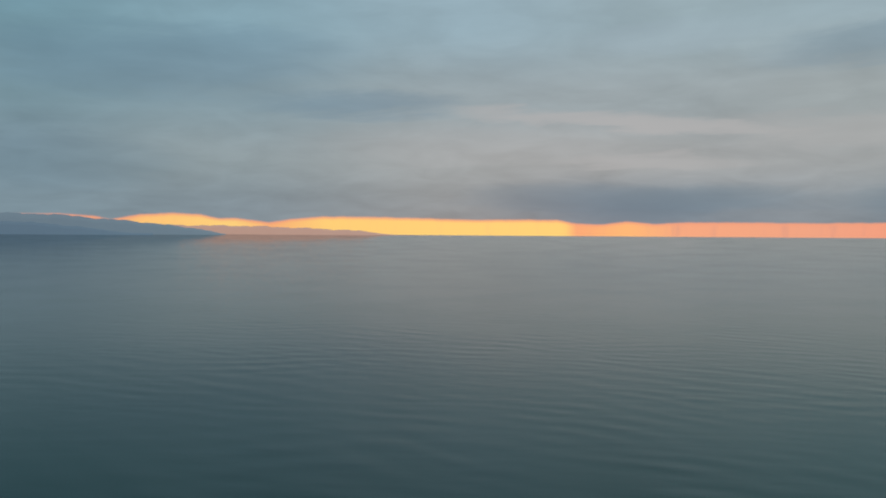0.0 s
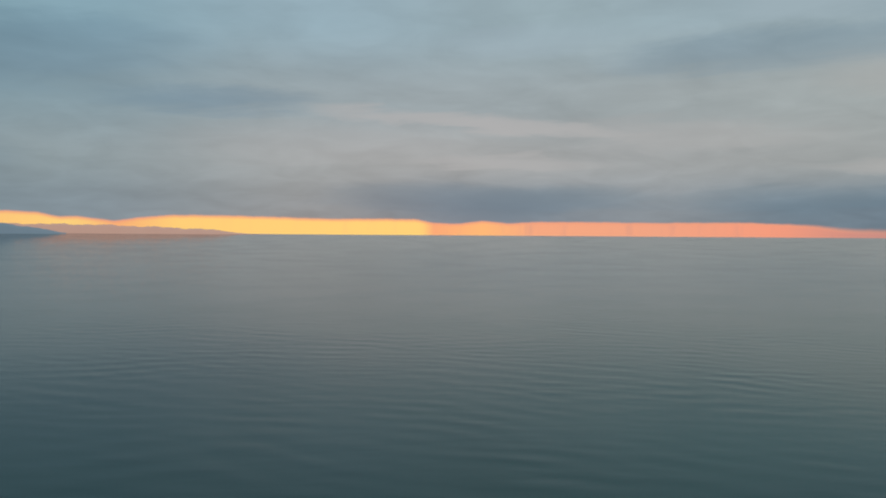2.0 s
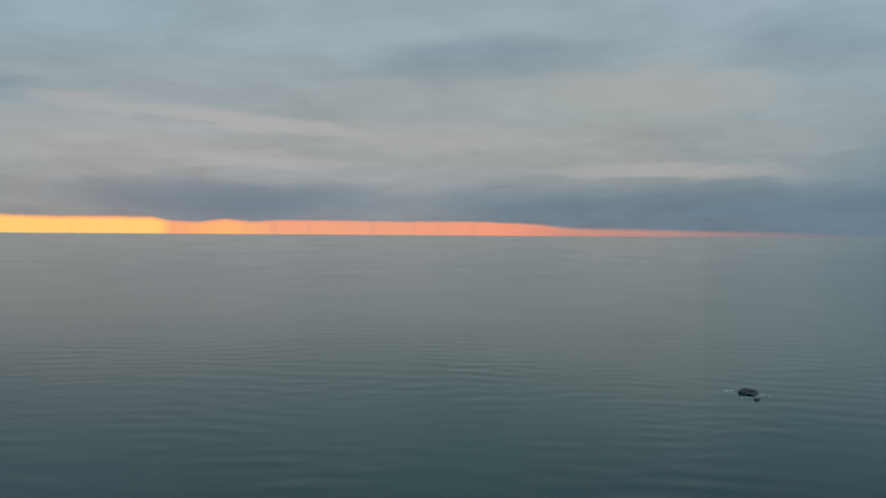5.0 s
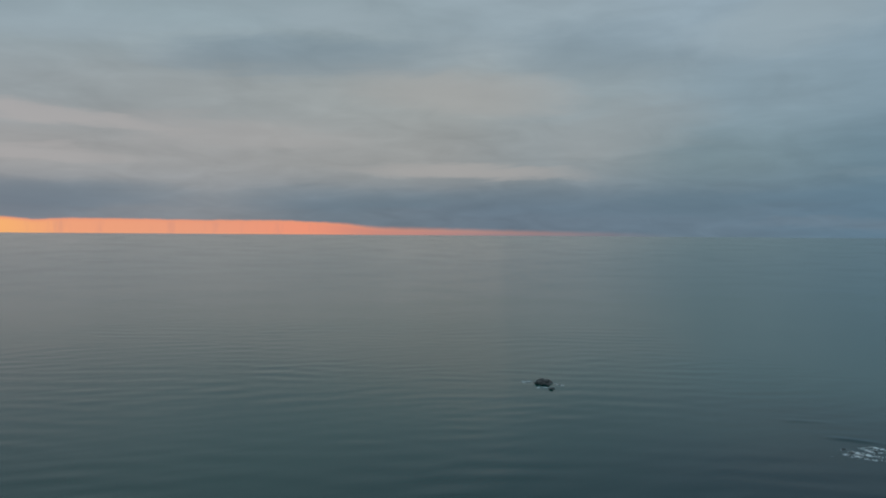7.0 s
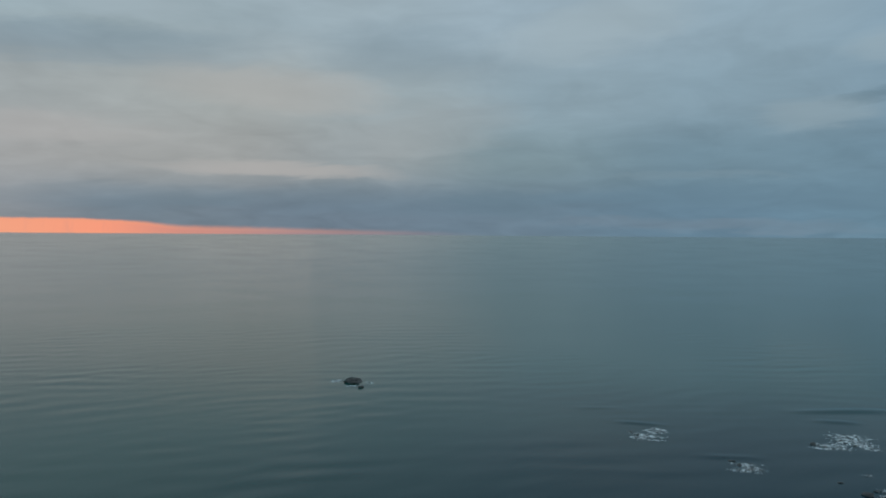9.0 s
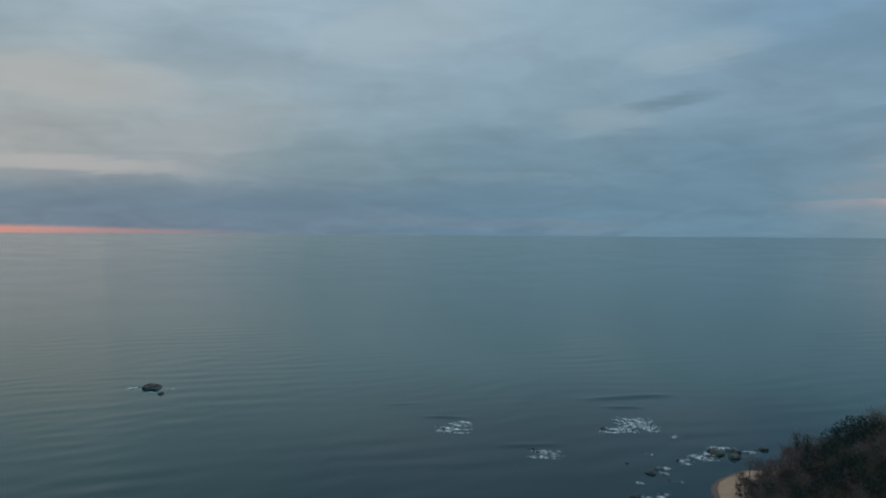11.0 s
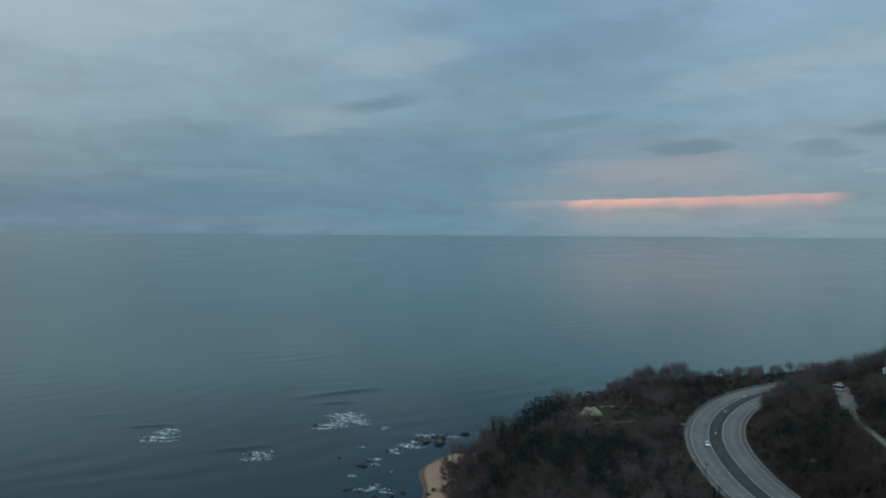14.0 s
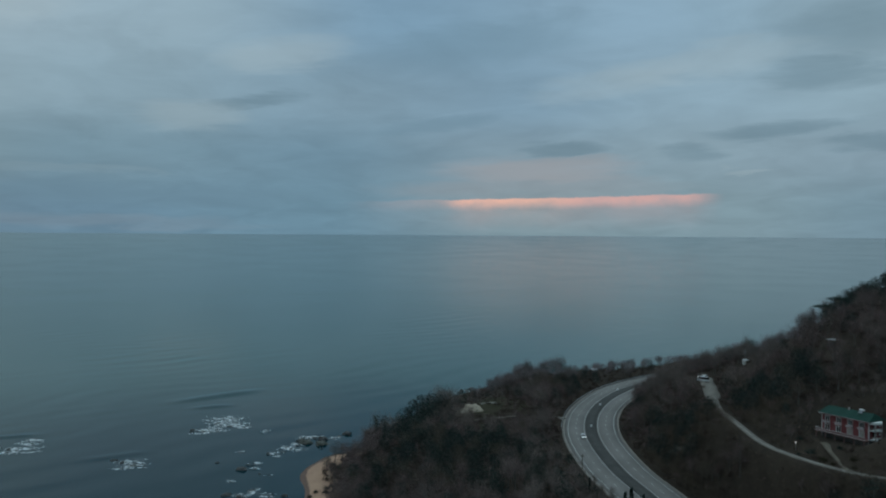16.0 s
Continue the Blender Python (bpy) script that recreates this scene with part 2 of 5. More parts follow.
def sea_material():
    mat, k, b = material("sea_water", 0.16)
    pos = k.n("ShaderNodeNewGeometry").outputs["Position"]
    turn = k.n("ShaderNodeMapping")
    turn.inputs["Rotation"].default_value = (0, 0, radians(24))
    turn.inputs["Scale"].default_value = (0.25, 1.0, 1.0)
    k.put(turn.inputs[0], pos)
    chop = k.noise(turn.outputs[0], 0.45, 4.0, 0.6)
    swell = k.noise(turn.outputs[0], 0.05, 3.0, 0.5)
    patchy = k.noise(pos, 0.006, 3.0)
    # over the rocky shallows the bed is dark; a weaker sky reflection is set in
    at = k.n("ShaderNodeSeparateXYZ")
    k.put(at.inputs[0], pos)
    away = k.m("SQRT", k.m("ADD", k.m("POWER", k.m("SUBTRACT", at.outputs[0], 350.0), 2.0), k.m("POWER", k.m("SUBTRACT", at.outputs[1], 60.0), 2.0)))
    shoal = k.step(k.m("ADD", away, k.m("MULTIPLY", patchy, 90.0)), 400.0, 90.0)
    deep = k.mix(patchy, (0.002, 0.055, 0.052), (0.002, 0.068, 0.061))
    # the open water to the west has a darker base colour
    deep = k.mix(k.step(at.outputs[0], 330.0, -80.0, 0.0, 0.85), deep, (0.002, 0.027, 0.028))
    k.put(b.inputs["Base Color"], k.mix(shoal, deep, (0.001, 0.026, 0.036)))
    k.put(b.inputs["Roughness"], k.step(patchy, 0.3, 0.7, 0.05, 0.10))
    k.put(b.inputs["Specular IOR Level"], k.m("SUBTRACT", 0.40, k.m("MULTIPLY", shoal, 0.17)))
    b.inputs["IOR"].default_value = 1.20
    b.inputs["Specular Tint"].default_value = (0.70, 0.98, 1.0, 1.0)
    bn = k.n("ShaderNodeBump")
    bn.inputs["Strength"].default_value = 1.0
    bn.inputs["Distance"].default_value = 0.06
    k.put(bn.inputs["Height"], k.m("ADD", chop, k.m("MULTIPLY", swell, 3.0)))
    k.put(b.inputs["Normal"], bn.outputs[0])
    return mat


def foam_material():
    """White water: bubbles with torn gaps, through which the sea shows."""
    mat, k, b = material("sea_foam", 0.7)
    pos = k.n("ShaderNodeNewGeometry").outputs["Position"]
    torn, fine = k.noise(pos, 0.4, 5.0, 0.65), k.noise(pos, 4.0, 3.0)
    k.put(b.inputs["Base Color"], k.mix(fine, (0.70, 0.73, 0.74), (0.92, 0.93, 0.94)))
    k.put(b.inputs["Alpha"], k.step(k.m("ADD", k.m("MULTIPLY", torn, 0.75), k.m("MULTIPLY", fine, 0.25)), 0.43, 0.72, 0.0, 0.97))
    return mat


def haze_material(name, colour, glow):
    """Far hills through miles of evening air; its haze is put in as glow."""
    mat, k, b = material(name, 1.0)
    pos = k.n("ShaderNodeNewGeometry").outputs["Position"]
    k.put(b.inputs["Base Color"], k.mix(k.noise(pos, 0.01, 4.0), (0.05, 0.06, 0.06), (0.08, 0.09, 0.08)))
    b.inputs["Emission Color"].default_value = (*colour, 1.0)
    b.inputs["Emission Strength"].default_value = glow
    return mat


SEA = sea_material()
FOAM = foam_material()
ROCK = mottled("wet_dark_rock", (0.011, 0.012, 0.012), (0.038, 0.036, 0.033), 0.6, 0.55, 0.10)
WEED = mottled("weedy_rock", (0.024, 0.027, 0.020), (0.060, 0.060, 0.044), 0.5, 0.7, 0.10)
SOIL = mottled("winter_ground", (0.025, 0.019, 0.015), (0.049, 0.037, 0.028), 0.05, 1.0, 0.15, 12.0, shine=0.1)
MEADOW = mottled("winter_grass", (0.024, 0.023, 0.013), (0.045, 0.039, 0.023), 0.12, 1.0, 0.08, 10.0, shine=0.1)
SAND = mottled("beach_sand", (0.308, 0.178, 0.115), (0.410, 0.247, 0.162), 0.12, 0.95, 0.05, 10.0)
WET_SAND = mottled("wet_sand", (0.089, 0.043, 0.028), (0.135, 0.070, 0.045), 0.2, 0.75, 0.02, 10.0)
ASPHALT = mottled("worn_asphalt", (0.130, 0.120, 0.111), (0.186, 0.171, 0.158), 0.06, 0.85, 0.01, 30.0)
SHOULDER = mottled("dusty_shoulder", (0.17, 0.15, 0.13), (0.24, 0.215, 0.19), 0.15, 0.9, 0.02, 12.0)
MEDIAN = mottled("dark_median", (0.032, 0.031, 0.029), (0.058, 0.056, 0.050), 0.2, 0.9, 0.05)
PAINT = mottled("road_paint", (0.26, 0.26, 0.25), (0.46, 0.46, 0.44), 0.5, 0.7)
CONCRETE = mottled("concrete", (0.26, 0.255, 0.24), (0.38, 0.37, 0.35), 0.4, 0.9, 0.01)
STEEL_GREY = mottled("galvanised_steel", (0.30, 0.31, 0.32), (0.42, 0.43, 0.44), 2.0, 0.45, metal=0.8)
GRAVEL = mottled("pale_gravel", (0.13, 0.115, 0.098), (0.21, 0.187, 0.16), 0.3, 0.95, 0.03)
BARK = mottled("grey_bark", (0.065, 0.057, 0.049), (0.130, 0.114, 0.099), 1.5, 0.95, 0.02)
TWIG = mottled("bare_twigs", (0.104, 0.071, 0.067), (0.197, 0.134, 0.128), 0.035, 1.0, per_island=0.22, shine=0.1)
TWIG_GREY = mottled("grey_twigs", (0.117, 0.090, 0.083), (0.237, 0.183, 0.162), 0.035, 1.0, per_island=0.22, shine=0.1)
# far woods: mauve-grey twigs, made paler to put the haze into the colour
TWIG_HAZED = mottled("hazed_mauve_twigs", (0.157, 0.122, 0.125), (0.268, 0.210, 0.216), 0.035, 1.0, per_island=0.22, shine=0.1)
TWIG_PALE = mottled("pale_twigs", (0.232, 0.210, 0.189), (0.406, 0.370, 0.334), 0.05, 1.0, per_island=0.22, shine=0.1)
TWIG_OLIVE = mottled("olive_twigs", (0.070, 0.053, 0.040), (0.127, 0.097, 0.073), 0.035, 1.0, per_island=0.22, shine=0.1)
EVERGREEN = mottled("evergreen_leaves", (0.017, 0.026, 0.024), (0.035, 0.048, 0.040), 0.1, 0.95, per_island=0.3, shine=0.15)
SHRUB = mottled("winter_scrub", (0.056, 0.041, 0.034), (0.104, 0.077, 0.063), 0.05, 1.0, per_island=0.25, shine=0.1)


# ---------------------------------------------------------------- building helpers
def mesh_of(name, verts, faces, mat):
    me = bpy.data.meshes.new(name)
    verts = np.asarray(verts, dtype=np.float32)
    faces = np.asarray(faces, dtype=np.int32)
    me.vertices.add(len(verts))
    me.vertices.foreach_set("co", verts.ravel())
    n = faces.shape[1]
    me.loops.add(faces.size)
    me.loops.foreach_set("vertex_index", faces.ravel())
    me.polygons.add(len(faces))
    me.polygons.foreach_set("loop_start", np.arange(0, faces.size, n, dtype=np.int32))
    me.update(calc_edges=True)
    me.materials.append(mat)
    return me


def part(name, bm, mat, parent=None, label=""):
    """Links a bmesh as one mesh object, under parent if one is given."""
    me = bpy.data.meshes.new(name)
    bm.to_mesh(me)
    bm.free()
    me.materials.append(mat)
    ob = new(name, me)
    ob.parent = parent
    return tagged(ob, label)


def box(bm, lo, hi, bevel=0.0):
    """An axis-aligned box with bevelled edges."""
    m = Matrix.LocRotScale([(a + b) / 2 for a, b in zip(lo, hi)], None, [b - a for a, b in zip(lo, hi)])
    made = bmesh.ops.create_cube(bm, size=1.0, matrix=m)
    if bevel:
        edges = {e for v in made["verts"] for e in v.link_edges}
        bmesh.ops.bevel(bm, geom=list(edges), offset=bevel, segments=1, affect="EDGES")
    return bm


def tube(bm, a, b, r0, r1, sides=8):
    """A tapered round bar from a to b."""
    a, b = Vector(a), Vector(b)
    m = Matrix.Translation((a + b) / 2) @ (b - a).to_track_quat("Z", "Y").to_matrix().to_4x4()
    bmesh.ops.create_cone(bm, cap_ends=True, segments=sides, radius1=r0, radius2=r1, depth=(b - a).length, matrix=m)
    return bm


def smooth(v, lo, hi):
    t = np.clip((np.asarray(v, dtype=float) - lo) / (hi - lo), 0, 1)
    return t * t * (3 - 2 * t)


def line_distance(x, y, line):
    """Distance to a polyline, the signed offset (left of its direction positive) and the length run along it."""
    x, y = np.asarray(x, dtype=float), np.asarray(y, dtype=float)
    best, side, along = np.full(x.shape, 1e9), np.zeros(x.shape), np.zeros(x.shape)
    run = 0.0
    for (ax, ay), (bx, by) in zip(line[:-1], line[1:]):
        ex, ey = bx - ax, by - ay
        ln = math.hypot(ex, ey)
        u = np.clip(((x - ax) * ex + (y - ay) * ey) / ln ** 2, 0, 1)
        d = np.hypot(x - ax - u * ex, y - ay - u * ey)
        near = d < best
        best = np.where(near, d, best)
        side = np.where(near, np.sign(ex * (y - ay) - ey * (x - ax)), side)
        along = np.where(near, run + u * ln, along)
        run += ln
    return best, side * best, along


def curve_through(points, step=4.0):
    """A smooth line through a few plan points, in even steps."""
    p = [2 * np.array(points[0]) - np.array(points[1])] + [np.array(q, dtype=float) for q in points] + [2 * np.array(points[-1]) - np.array(points[-2])]
    out = []
    for i in range(1, len(p) - 2):
        n = max(2, int(np.hypot(*(p[i + 1] - p[i])) / step))
        for t in np.arange(n) / n:
            a, b, c, d = p[i - 1], p[i], p[i + 1], p[i + 2]
            out.append(0.5 * (2 * b + (c - a) * t + (2 * a - 5 * b + 4 * c - d) * t ** 2 + (3 * b - a - 3 * c + d) * t ** 3))
    out.append(p[-2])
    return [tuple(q) for q in out]


# ---------------------------------------------------------------- plan of the land (x away from the camera at the end, y to its left)
SHORE = curve_through([(-260, -860), (-290, -500), (-270, -150), (-200, 20), (-100, 58), (120, 42), (250, 30), (318, 33), (353, 38), (371, 33), (383, 26), (402, 8), (440, -4), (490, -22),
                       (533, -48), (570, -85), (592, -130), (615, -190), (650, -260), (720, -340), (760, -480), (720, -760), (600, -870), (300, -885), (0, -880), (-260, -860)], 6.0)
ROAD = curve_through([(120, -80), (160, -85), (200, -87.5), (240, -88), (277, -86.5), (311, -84.5), (353, -86.5), (387, -92.5), (421, -103.5), (457, -121.5),
                      (486, -143), (508, -168), (526, -200), (536, -240), (540, -300)], 4.0)
LANE = curve_through([(390, -147), (378, -143.8), (366, -140.8), (341, -134.0), (311, -124.7), (284, -117.2), (260, -112.9), (244, -112.1), (231, -114.5), (221, -117.4), (212, -120.4), (205, -123.2), (185, -133), (160, -150)], 3.0)
ROAD_Z = 12.0
HOUSE_AT = (236.5, -131.2, 40.8)
GARDEN_PATH = [(213.5, -120.2), (218.4, -121.7), (223.6, -122.6), (229.3, -122.9), (235, -124.2)]


def hills(x, y):
    """The natural ground: a beach, a wooded terrace and the hill inland."""
    x, y = np.asarray(x, dtype=float), np.asarray(y, dtype=float)
    _, s, _ = line_distance(x, y, SHORE)
    s = -s
    z = np.where(s < 0, np.maximum(s * 0.12, -6.0), s * 0.10) + 9.8 * smooth(s, 12, 46) - np.clip(s - 14, 0, 1e9) * 0.10
    sx = np.where(x > 300, 122.0, 300.0)
    hill = 88 * np.exp(-((x - 300) / sx) ** 2 - ((y + 260) / 135) ** 2) - 14 * np.exp(-((x - 335) ** 2 + (y + 130) ** 2) / 1600) - 6 * np.exp(-((x - 368) ** 2 + (y + 42) ** 2) / 1000)
    z = z + np.where(s > 0, hill, 0) * smooth(s, 20, 70)
    lumps = np.sin(x * 0.061 + 1.3) * np.sin(y * 0.072 + 0.4) + 0.6 * np.sin(x * 0.13 + y * 0.11)
    return z + 0.9 * lumps * smooth(s, 15, 60)


def ground(x, y):
    """The ground with road and lane cut into it."""
    z = hills(x, y)
    d, _, _ = line_distance(x, y, ROAD)
    z = ROAD_Z - 0.25 + (z - ROAD_Z + 0.25) * smooth(d, 13.5, 34)
    d3 = np.hypot(np.asarray(x) - HOUSE_AT[0], np.asarray(y) - HOUSE_AT[1])
    z = HOUSE_AT[2] + (z - HOUSE_AT[2]) * smooth(d3, 8, 17)
    d2, _, along = line_distance(x, y, LANE)
    zl = np.interp(along, LANE_RUN, LANE_Z)
    return zl - 0.08 + (z - zl + 0.08) * smooth(d2, 2.8, 9)


_, _, LANE_RUN = line_distance([p[0] for p in LANE], [p[1] for p in LANE], LANE)
LANE_Z = hills([p[0] for p in LANE], [p[1] for p in LANE])
LANE_Z = np.convolve(np.pad(LANE_Z, 8, mode="edge"), np.ones(17) / 17, "valid")
# ---- things ----


def grid_mesh(name, xs, ys, height, mat):
    X, Y = np.meshgrid(xs, ys, indexing="ij")
    V = np.stack([X, Y, height(X, Y)], -1).reshape(-1, 3)
    n, m = len(xs), len(ys)
    i = (np.arange(n - 1)[:, None] * m + np.arange(m - 1)).ravel()
    return mesh_of(name, V, np.stack([i, i + m, i + m + 1, i + 1], -1), mat)


def build_sea():
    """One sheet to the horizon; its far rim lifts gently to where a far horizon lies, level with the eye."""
    radii = np.concatenate([np.linspace(0.5, 260, 20), 260 * (1500 / 260) ** (np.arange(1, 421) / 420), np.linspace(1560, 4900, 40)])
    angles = np.radians(np.concatenate([np.arange(-40, 126, 0.45), np.arange(126.5, 320, 5.0)]))
    R, A = np.meshgrid(radii, angles, indexing="ij")
    X, Y = R * np.sin(A), R * np.cos(A)
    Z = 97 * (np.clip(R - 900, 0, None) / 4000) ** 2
    fade = smooth(R, 250, 300) * (1 - smooth(R, 900, 1500))
    rng = np.random.default_rng(4)
    for i in range(30):
        b, length, ph, ph2 = radians(24 + rng.normal(0, 17)), 6.0 * 1.062 ** i, rng.uniform(0, 6.28), rng.uniform(0, 6.28)
        k = 2 * math.pi / length
        u, v = X * math.sin(b) + Y * math.cos(b), X * math.cos(b) - Y * math.sin(b)
        # short broken crests that come and go in gusts
        gust = np.clip(np.sin(u * 0.9 / (length + 8) + ph2 + np.sin(v * 0.013 + ph)) + np.sin(v * 0.8 / (length + 8) + ph), 0, 2) ** 1.4
        crest = np.sin(k * u + ph + 0.9 * np.sin(v * 0.7 / length + ph2) + 0.6 * np.sin(v * 1.7 / length + 2 * ph))
        Z = Z + 0.00085 * length ** 0.95 * (0.25 + 0.75 * smooth(length, 9, 24)) * fade * gust * crest
    # two swells standing up over the shoals off the beach
    for x, y, x2, y2, wd, high in ((504, 128, 543, 85, 5.0, 0.85), (486, 113, 495, 94, 4, 0.6), (436, 232, 452, 212, 4, 0.35), (376, 136, 390, 112, 4, 0.35), (418, 196, 424, 176, 3, 0.6)):
        ln = math.hypot(x2 - x, y2 - y)
        ux, uy = (x2 - x) / ln, (y2 - y) / ln
        u, v = (X - (x + x2) / 2) * ux + (Y - (y + y2) / 2) * uy, (X - (x + x2) / 2) * uy - (Y - (y + y2) / 2) * ux
        Z = Z + high * np.exp(-(v / wd) ** 2 - (2 * u / ln) ** 4)
    n, m = R.shape
    i = (np.arange(n - 1)[:, None] * m + np.arange(m)).ravel()
    j = (np.arange(n - 1)[:, None] * m + (np.arange(m) + 1) % m).ravel()
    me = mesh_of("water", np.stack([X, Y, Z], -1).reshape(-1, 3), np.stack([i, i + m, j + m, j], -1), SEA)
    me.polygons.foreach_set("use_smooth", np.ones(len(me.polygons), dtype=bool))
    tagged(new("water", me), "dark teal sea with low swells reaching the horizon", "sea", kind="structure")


def build_ground():
    xs = np.concatenate([np.arange(-360, 190, 15), np.arange(190, 300, 3.0), np.arange(300, 390, 0.75), np.arange(390, 640, 3.0), np.arange(640, 900, 15)])
    ys = np.concatenate([np.arange(-940, -300, 20), np.arange(-300, 13, 3.0), np.arange(13, 45, 0.75), np.arange(45, 91, 5.0)])
    me = grid_mesh("ground", xs, ys, ground, SOIL)
    for extra in (SAND, MEADOW, WET_SAND):
        me.materials.append(extra)
    me.polygons.foreach_set("use_smooth", np.ones(len(me.polygons), dtype=bool))
    c = np.array([p.center[:2] for p in me.polygons])
    _, s, _ = line_distance(c[:, 0], c[:, 1], SHORE)
    idx = np.where((-s < 13.5) & (c[:, 0] > 296) & (c[:, 0] < 381), 1, 0)
    idx = np.where((idx == 1) & (-s < 2.2), 3, idx)
    for cx, cy, rx, ry in CLEARINGS[:1]:
        idx = np.where(((c[:, 0] - cx) / rx) ** 2 + ((c[:, 1] - cy) / ry) ** 2 < 1, 2, idx)
    me.polygons.foreach_set("material_index", idx.astype(np.int32))
    tagged(new("ground", me), "wooded headland with a sand beach and winter grass", "ground", kind="structure")


CLEARINGS = ((414, -50, 40, 18), (233, -130, 16, 10), (226, -119.5, 13, 4.5), (362, -154, 12, 6), (297, -159, 10, 6), (418, -47, 13, 8), (236, -116.5, 5, 3.5), (223, -127, 9, 6))
build_sea()
build_ground()


# ---------------------------------------------------------------- roads
def ribbon(name, line, lo, hi, lift, mat, z_of, parent=None, along=(0, 1e9), thick=0.0):
    """A strip that follows a line between two offsets to its left."""
    p = np.array(line)
    t = np.gradient(p, axis=0)
    t /= np.linalg.norm(t, axis=1)[:, None]
    nrm = np.stack([-t[:, 1], t[:, 0]], -1)
    run = np.concatenate([[0], np.cumsum(np.linalg.norm(np.diff(p, axis=0), axis=1))])
    keep = (run >= along[0]) & (run <= along[1])
    p, nrm = p[keep], nrm[keep]
    z = z_of(run[keep]) + lift
    a, b = p + nrm * lo, p + nrm * hi
    n = len(p)
    if thick:
        V = np.concatenate([np.column_stack([a, z - thick]), np.column_stack([a, z]), np.column_stack([b, z]), np.column_stack([b, z - thick])])
        i = np.arange(n - 1)
        F = np.concatenate([np.stack([i + k * n, i + 1 + k * n, i + 1 + k2 * n, i + k2 * n], -1) for k, k2 in ((1, 0), (2, 1), (3, 2))])
        F = np.concatenate([F, [[0, n, 2 * n, 3 * n], [n - 1, 4 * n - 1, 3 * n - 1, 2 * n - 1]]])
    else:
        V = np.concatenate([np.column_stack([a, z]), np.column_stack([b, z])])
        i = np.arange(n - 1)
        F = np.stack([i, i + 1, i + 1 + n, i + n], -1)
    ob = new(name, mesh_of(name, V, F, mat))
    ob.parent = parent
    return ob


def dashes(name, line, offset, wide, on, gap, lift, z, start=0.0):
    p = np.array(line)
    run = np.concatenate([[0], np.cumsum(np.linalg.norm(np.diff(p, axis=0), axis=1))])
    V, F = [], []
    s = start
    while s + on < run[-1]:
        q = []
        for d in (s, s + on):
            c = np.array([np.interp(d, run, p[:, 0]), np.interp(d, run, p[:, 1])])
            e = np.array([np.interp(d + 0.5, run, p[:, 0]), np.interp(d + 0.5, run, p[:, 1])]) - c
            e /= np.linalg.norm(e) + 1e-9
            nn = np.array([-e[1], e[0]])
            q += [c + nn * (offset - wide / 2), c + nn * (offset + wide / 2)]
        k = len(V)
        V += [(*v, z + lift) for v in q]
        F.append((k, k + 2, k + 3, k + 1))
        s += on + gap
    return new(name, mesh_of(name, V, F, PAINT))


def build_roads():
    flat_z = lambda run: np.full(run.shape, ROAD_Z)
    for lo, hi, what in ((2.6, 12.0, "seaward"), (-12.0, -2.6, "landward")):
        tagged(ribbon("road", ROAD, lo, hi, 0.0, ASPHALT, flat_z, thick=0.4), "worn grey asphalt carriageway curving round the headland", "road", kind="structure")
    tagged(ribbon("road_shoulder", ROAD, 12.0, 13.1, -0.05, SHOULDER, flat_z, thick=0.4), "dusty pale shoulder beside the carriageway", "shoulder", kind="structure")
    tagged(ribbon("road_shoulder", ROAD, -12.9, -12.0, -0.05, SHOULDER, flat_z, thick=0.4), "dusty pale shoulder beside the carriageway", "shoulder", kind="structure")
    tagged(ribbon("median", ROAD, -2.6, 2.6, -0.04, MEDIAN, flat_z, thick=0.4), "dark planted median between the carriageways", "median", kind="structure")
    for off in (3.1, 10.4, -3.1, -10.4):
        tagged(ribbon("edge_line", ROAD, off - 0.13, off + 0.13, 0.012, PAINT, flat_z), "worn white edge line on the asphalt", "road marking", kind="structure")
    for off in (6.75, -6.75):
        tagged(dashes("lane_line", ROAD, off, 0.2, 3.5, 6.0, 0.012, ROAD_Z), "broken white lane line on the asphalt", "road marking", kind="stuff")
    # a steel crash barrier round the outside of the bend
    rail_line = [p for p in ROAD if p[0] > 372]
    barrier = new("crash_barrier")
    ribbon("rail_beam", rail_line, 13.25, 13.36, 0.80, STEEL_GREY, flat_z, barrier, thick=0.26)
    p = np.array(rail_line)
    t = np.gradient(p, axis=0)
    t /= np.linalg.norm(t, axis=1)[:, None]
    for (x, y), (tx, ty) in zip(p[::1], t[::1]):
        part("post", box(bmesh.new(), (-0.07, -0.05, -0.6), (0.07, 0.05, 0.82)), STEEL_GREY, barrier).matrix_world = pose(x - ty * 13.43, y + tx * 13.43, ROAD_Z, 0, 0, math.degrees(math.atan2(ty, tx)))
    tagged(barrier, "grey steel crash barrier along the outer edge of the bend", "barrier")
    lane_z = lambda run: np.interp(run, LANE_RUN, LANE_Z)
    tagged(ribbon("lane", LANE, -1.1, 1.2, 0.06, GRAVEL, lane_z, thick=0.3), "pale narrow lane climbing along the hillside", "lane", kind="structure")


build_roads()


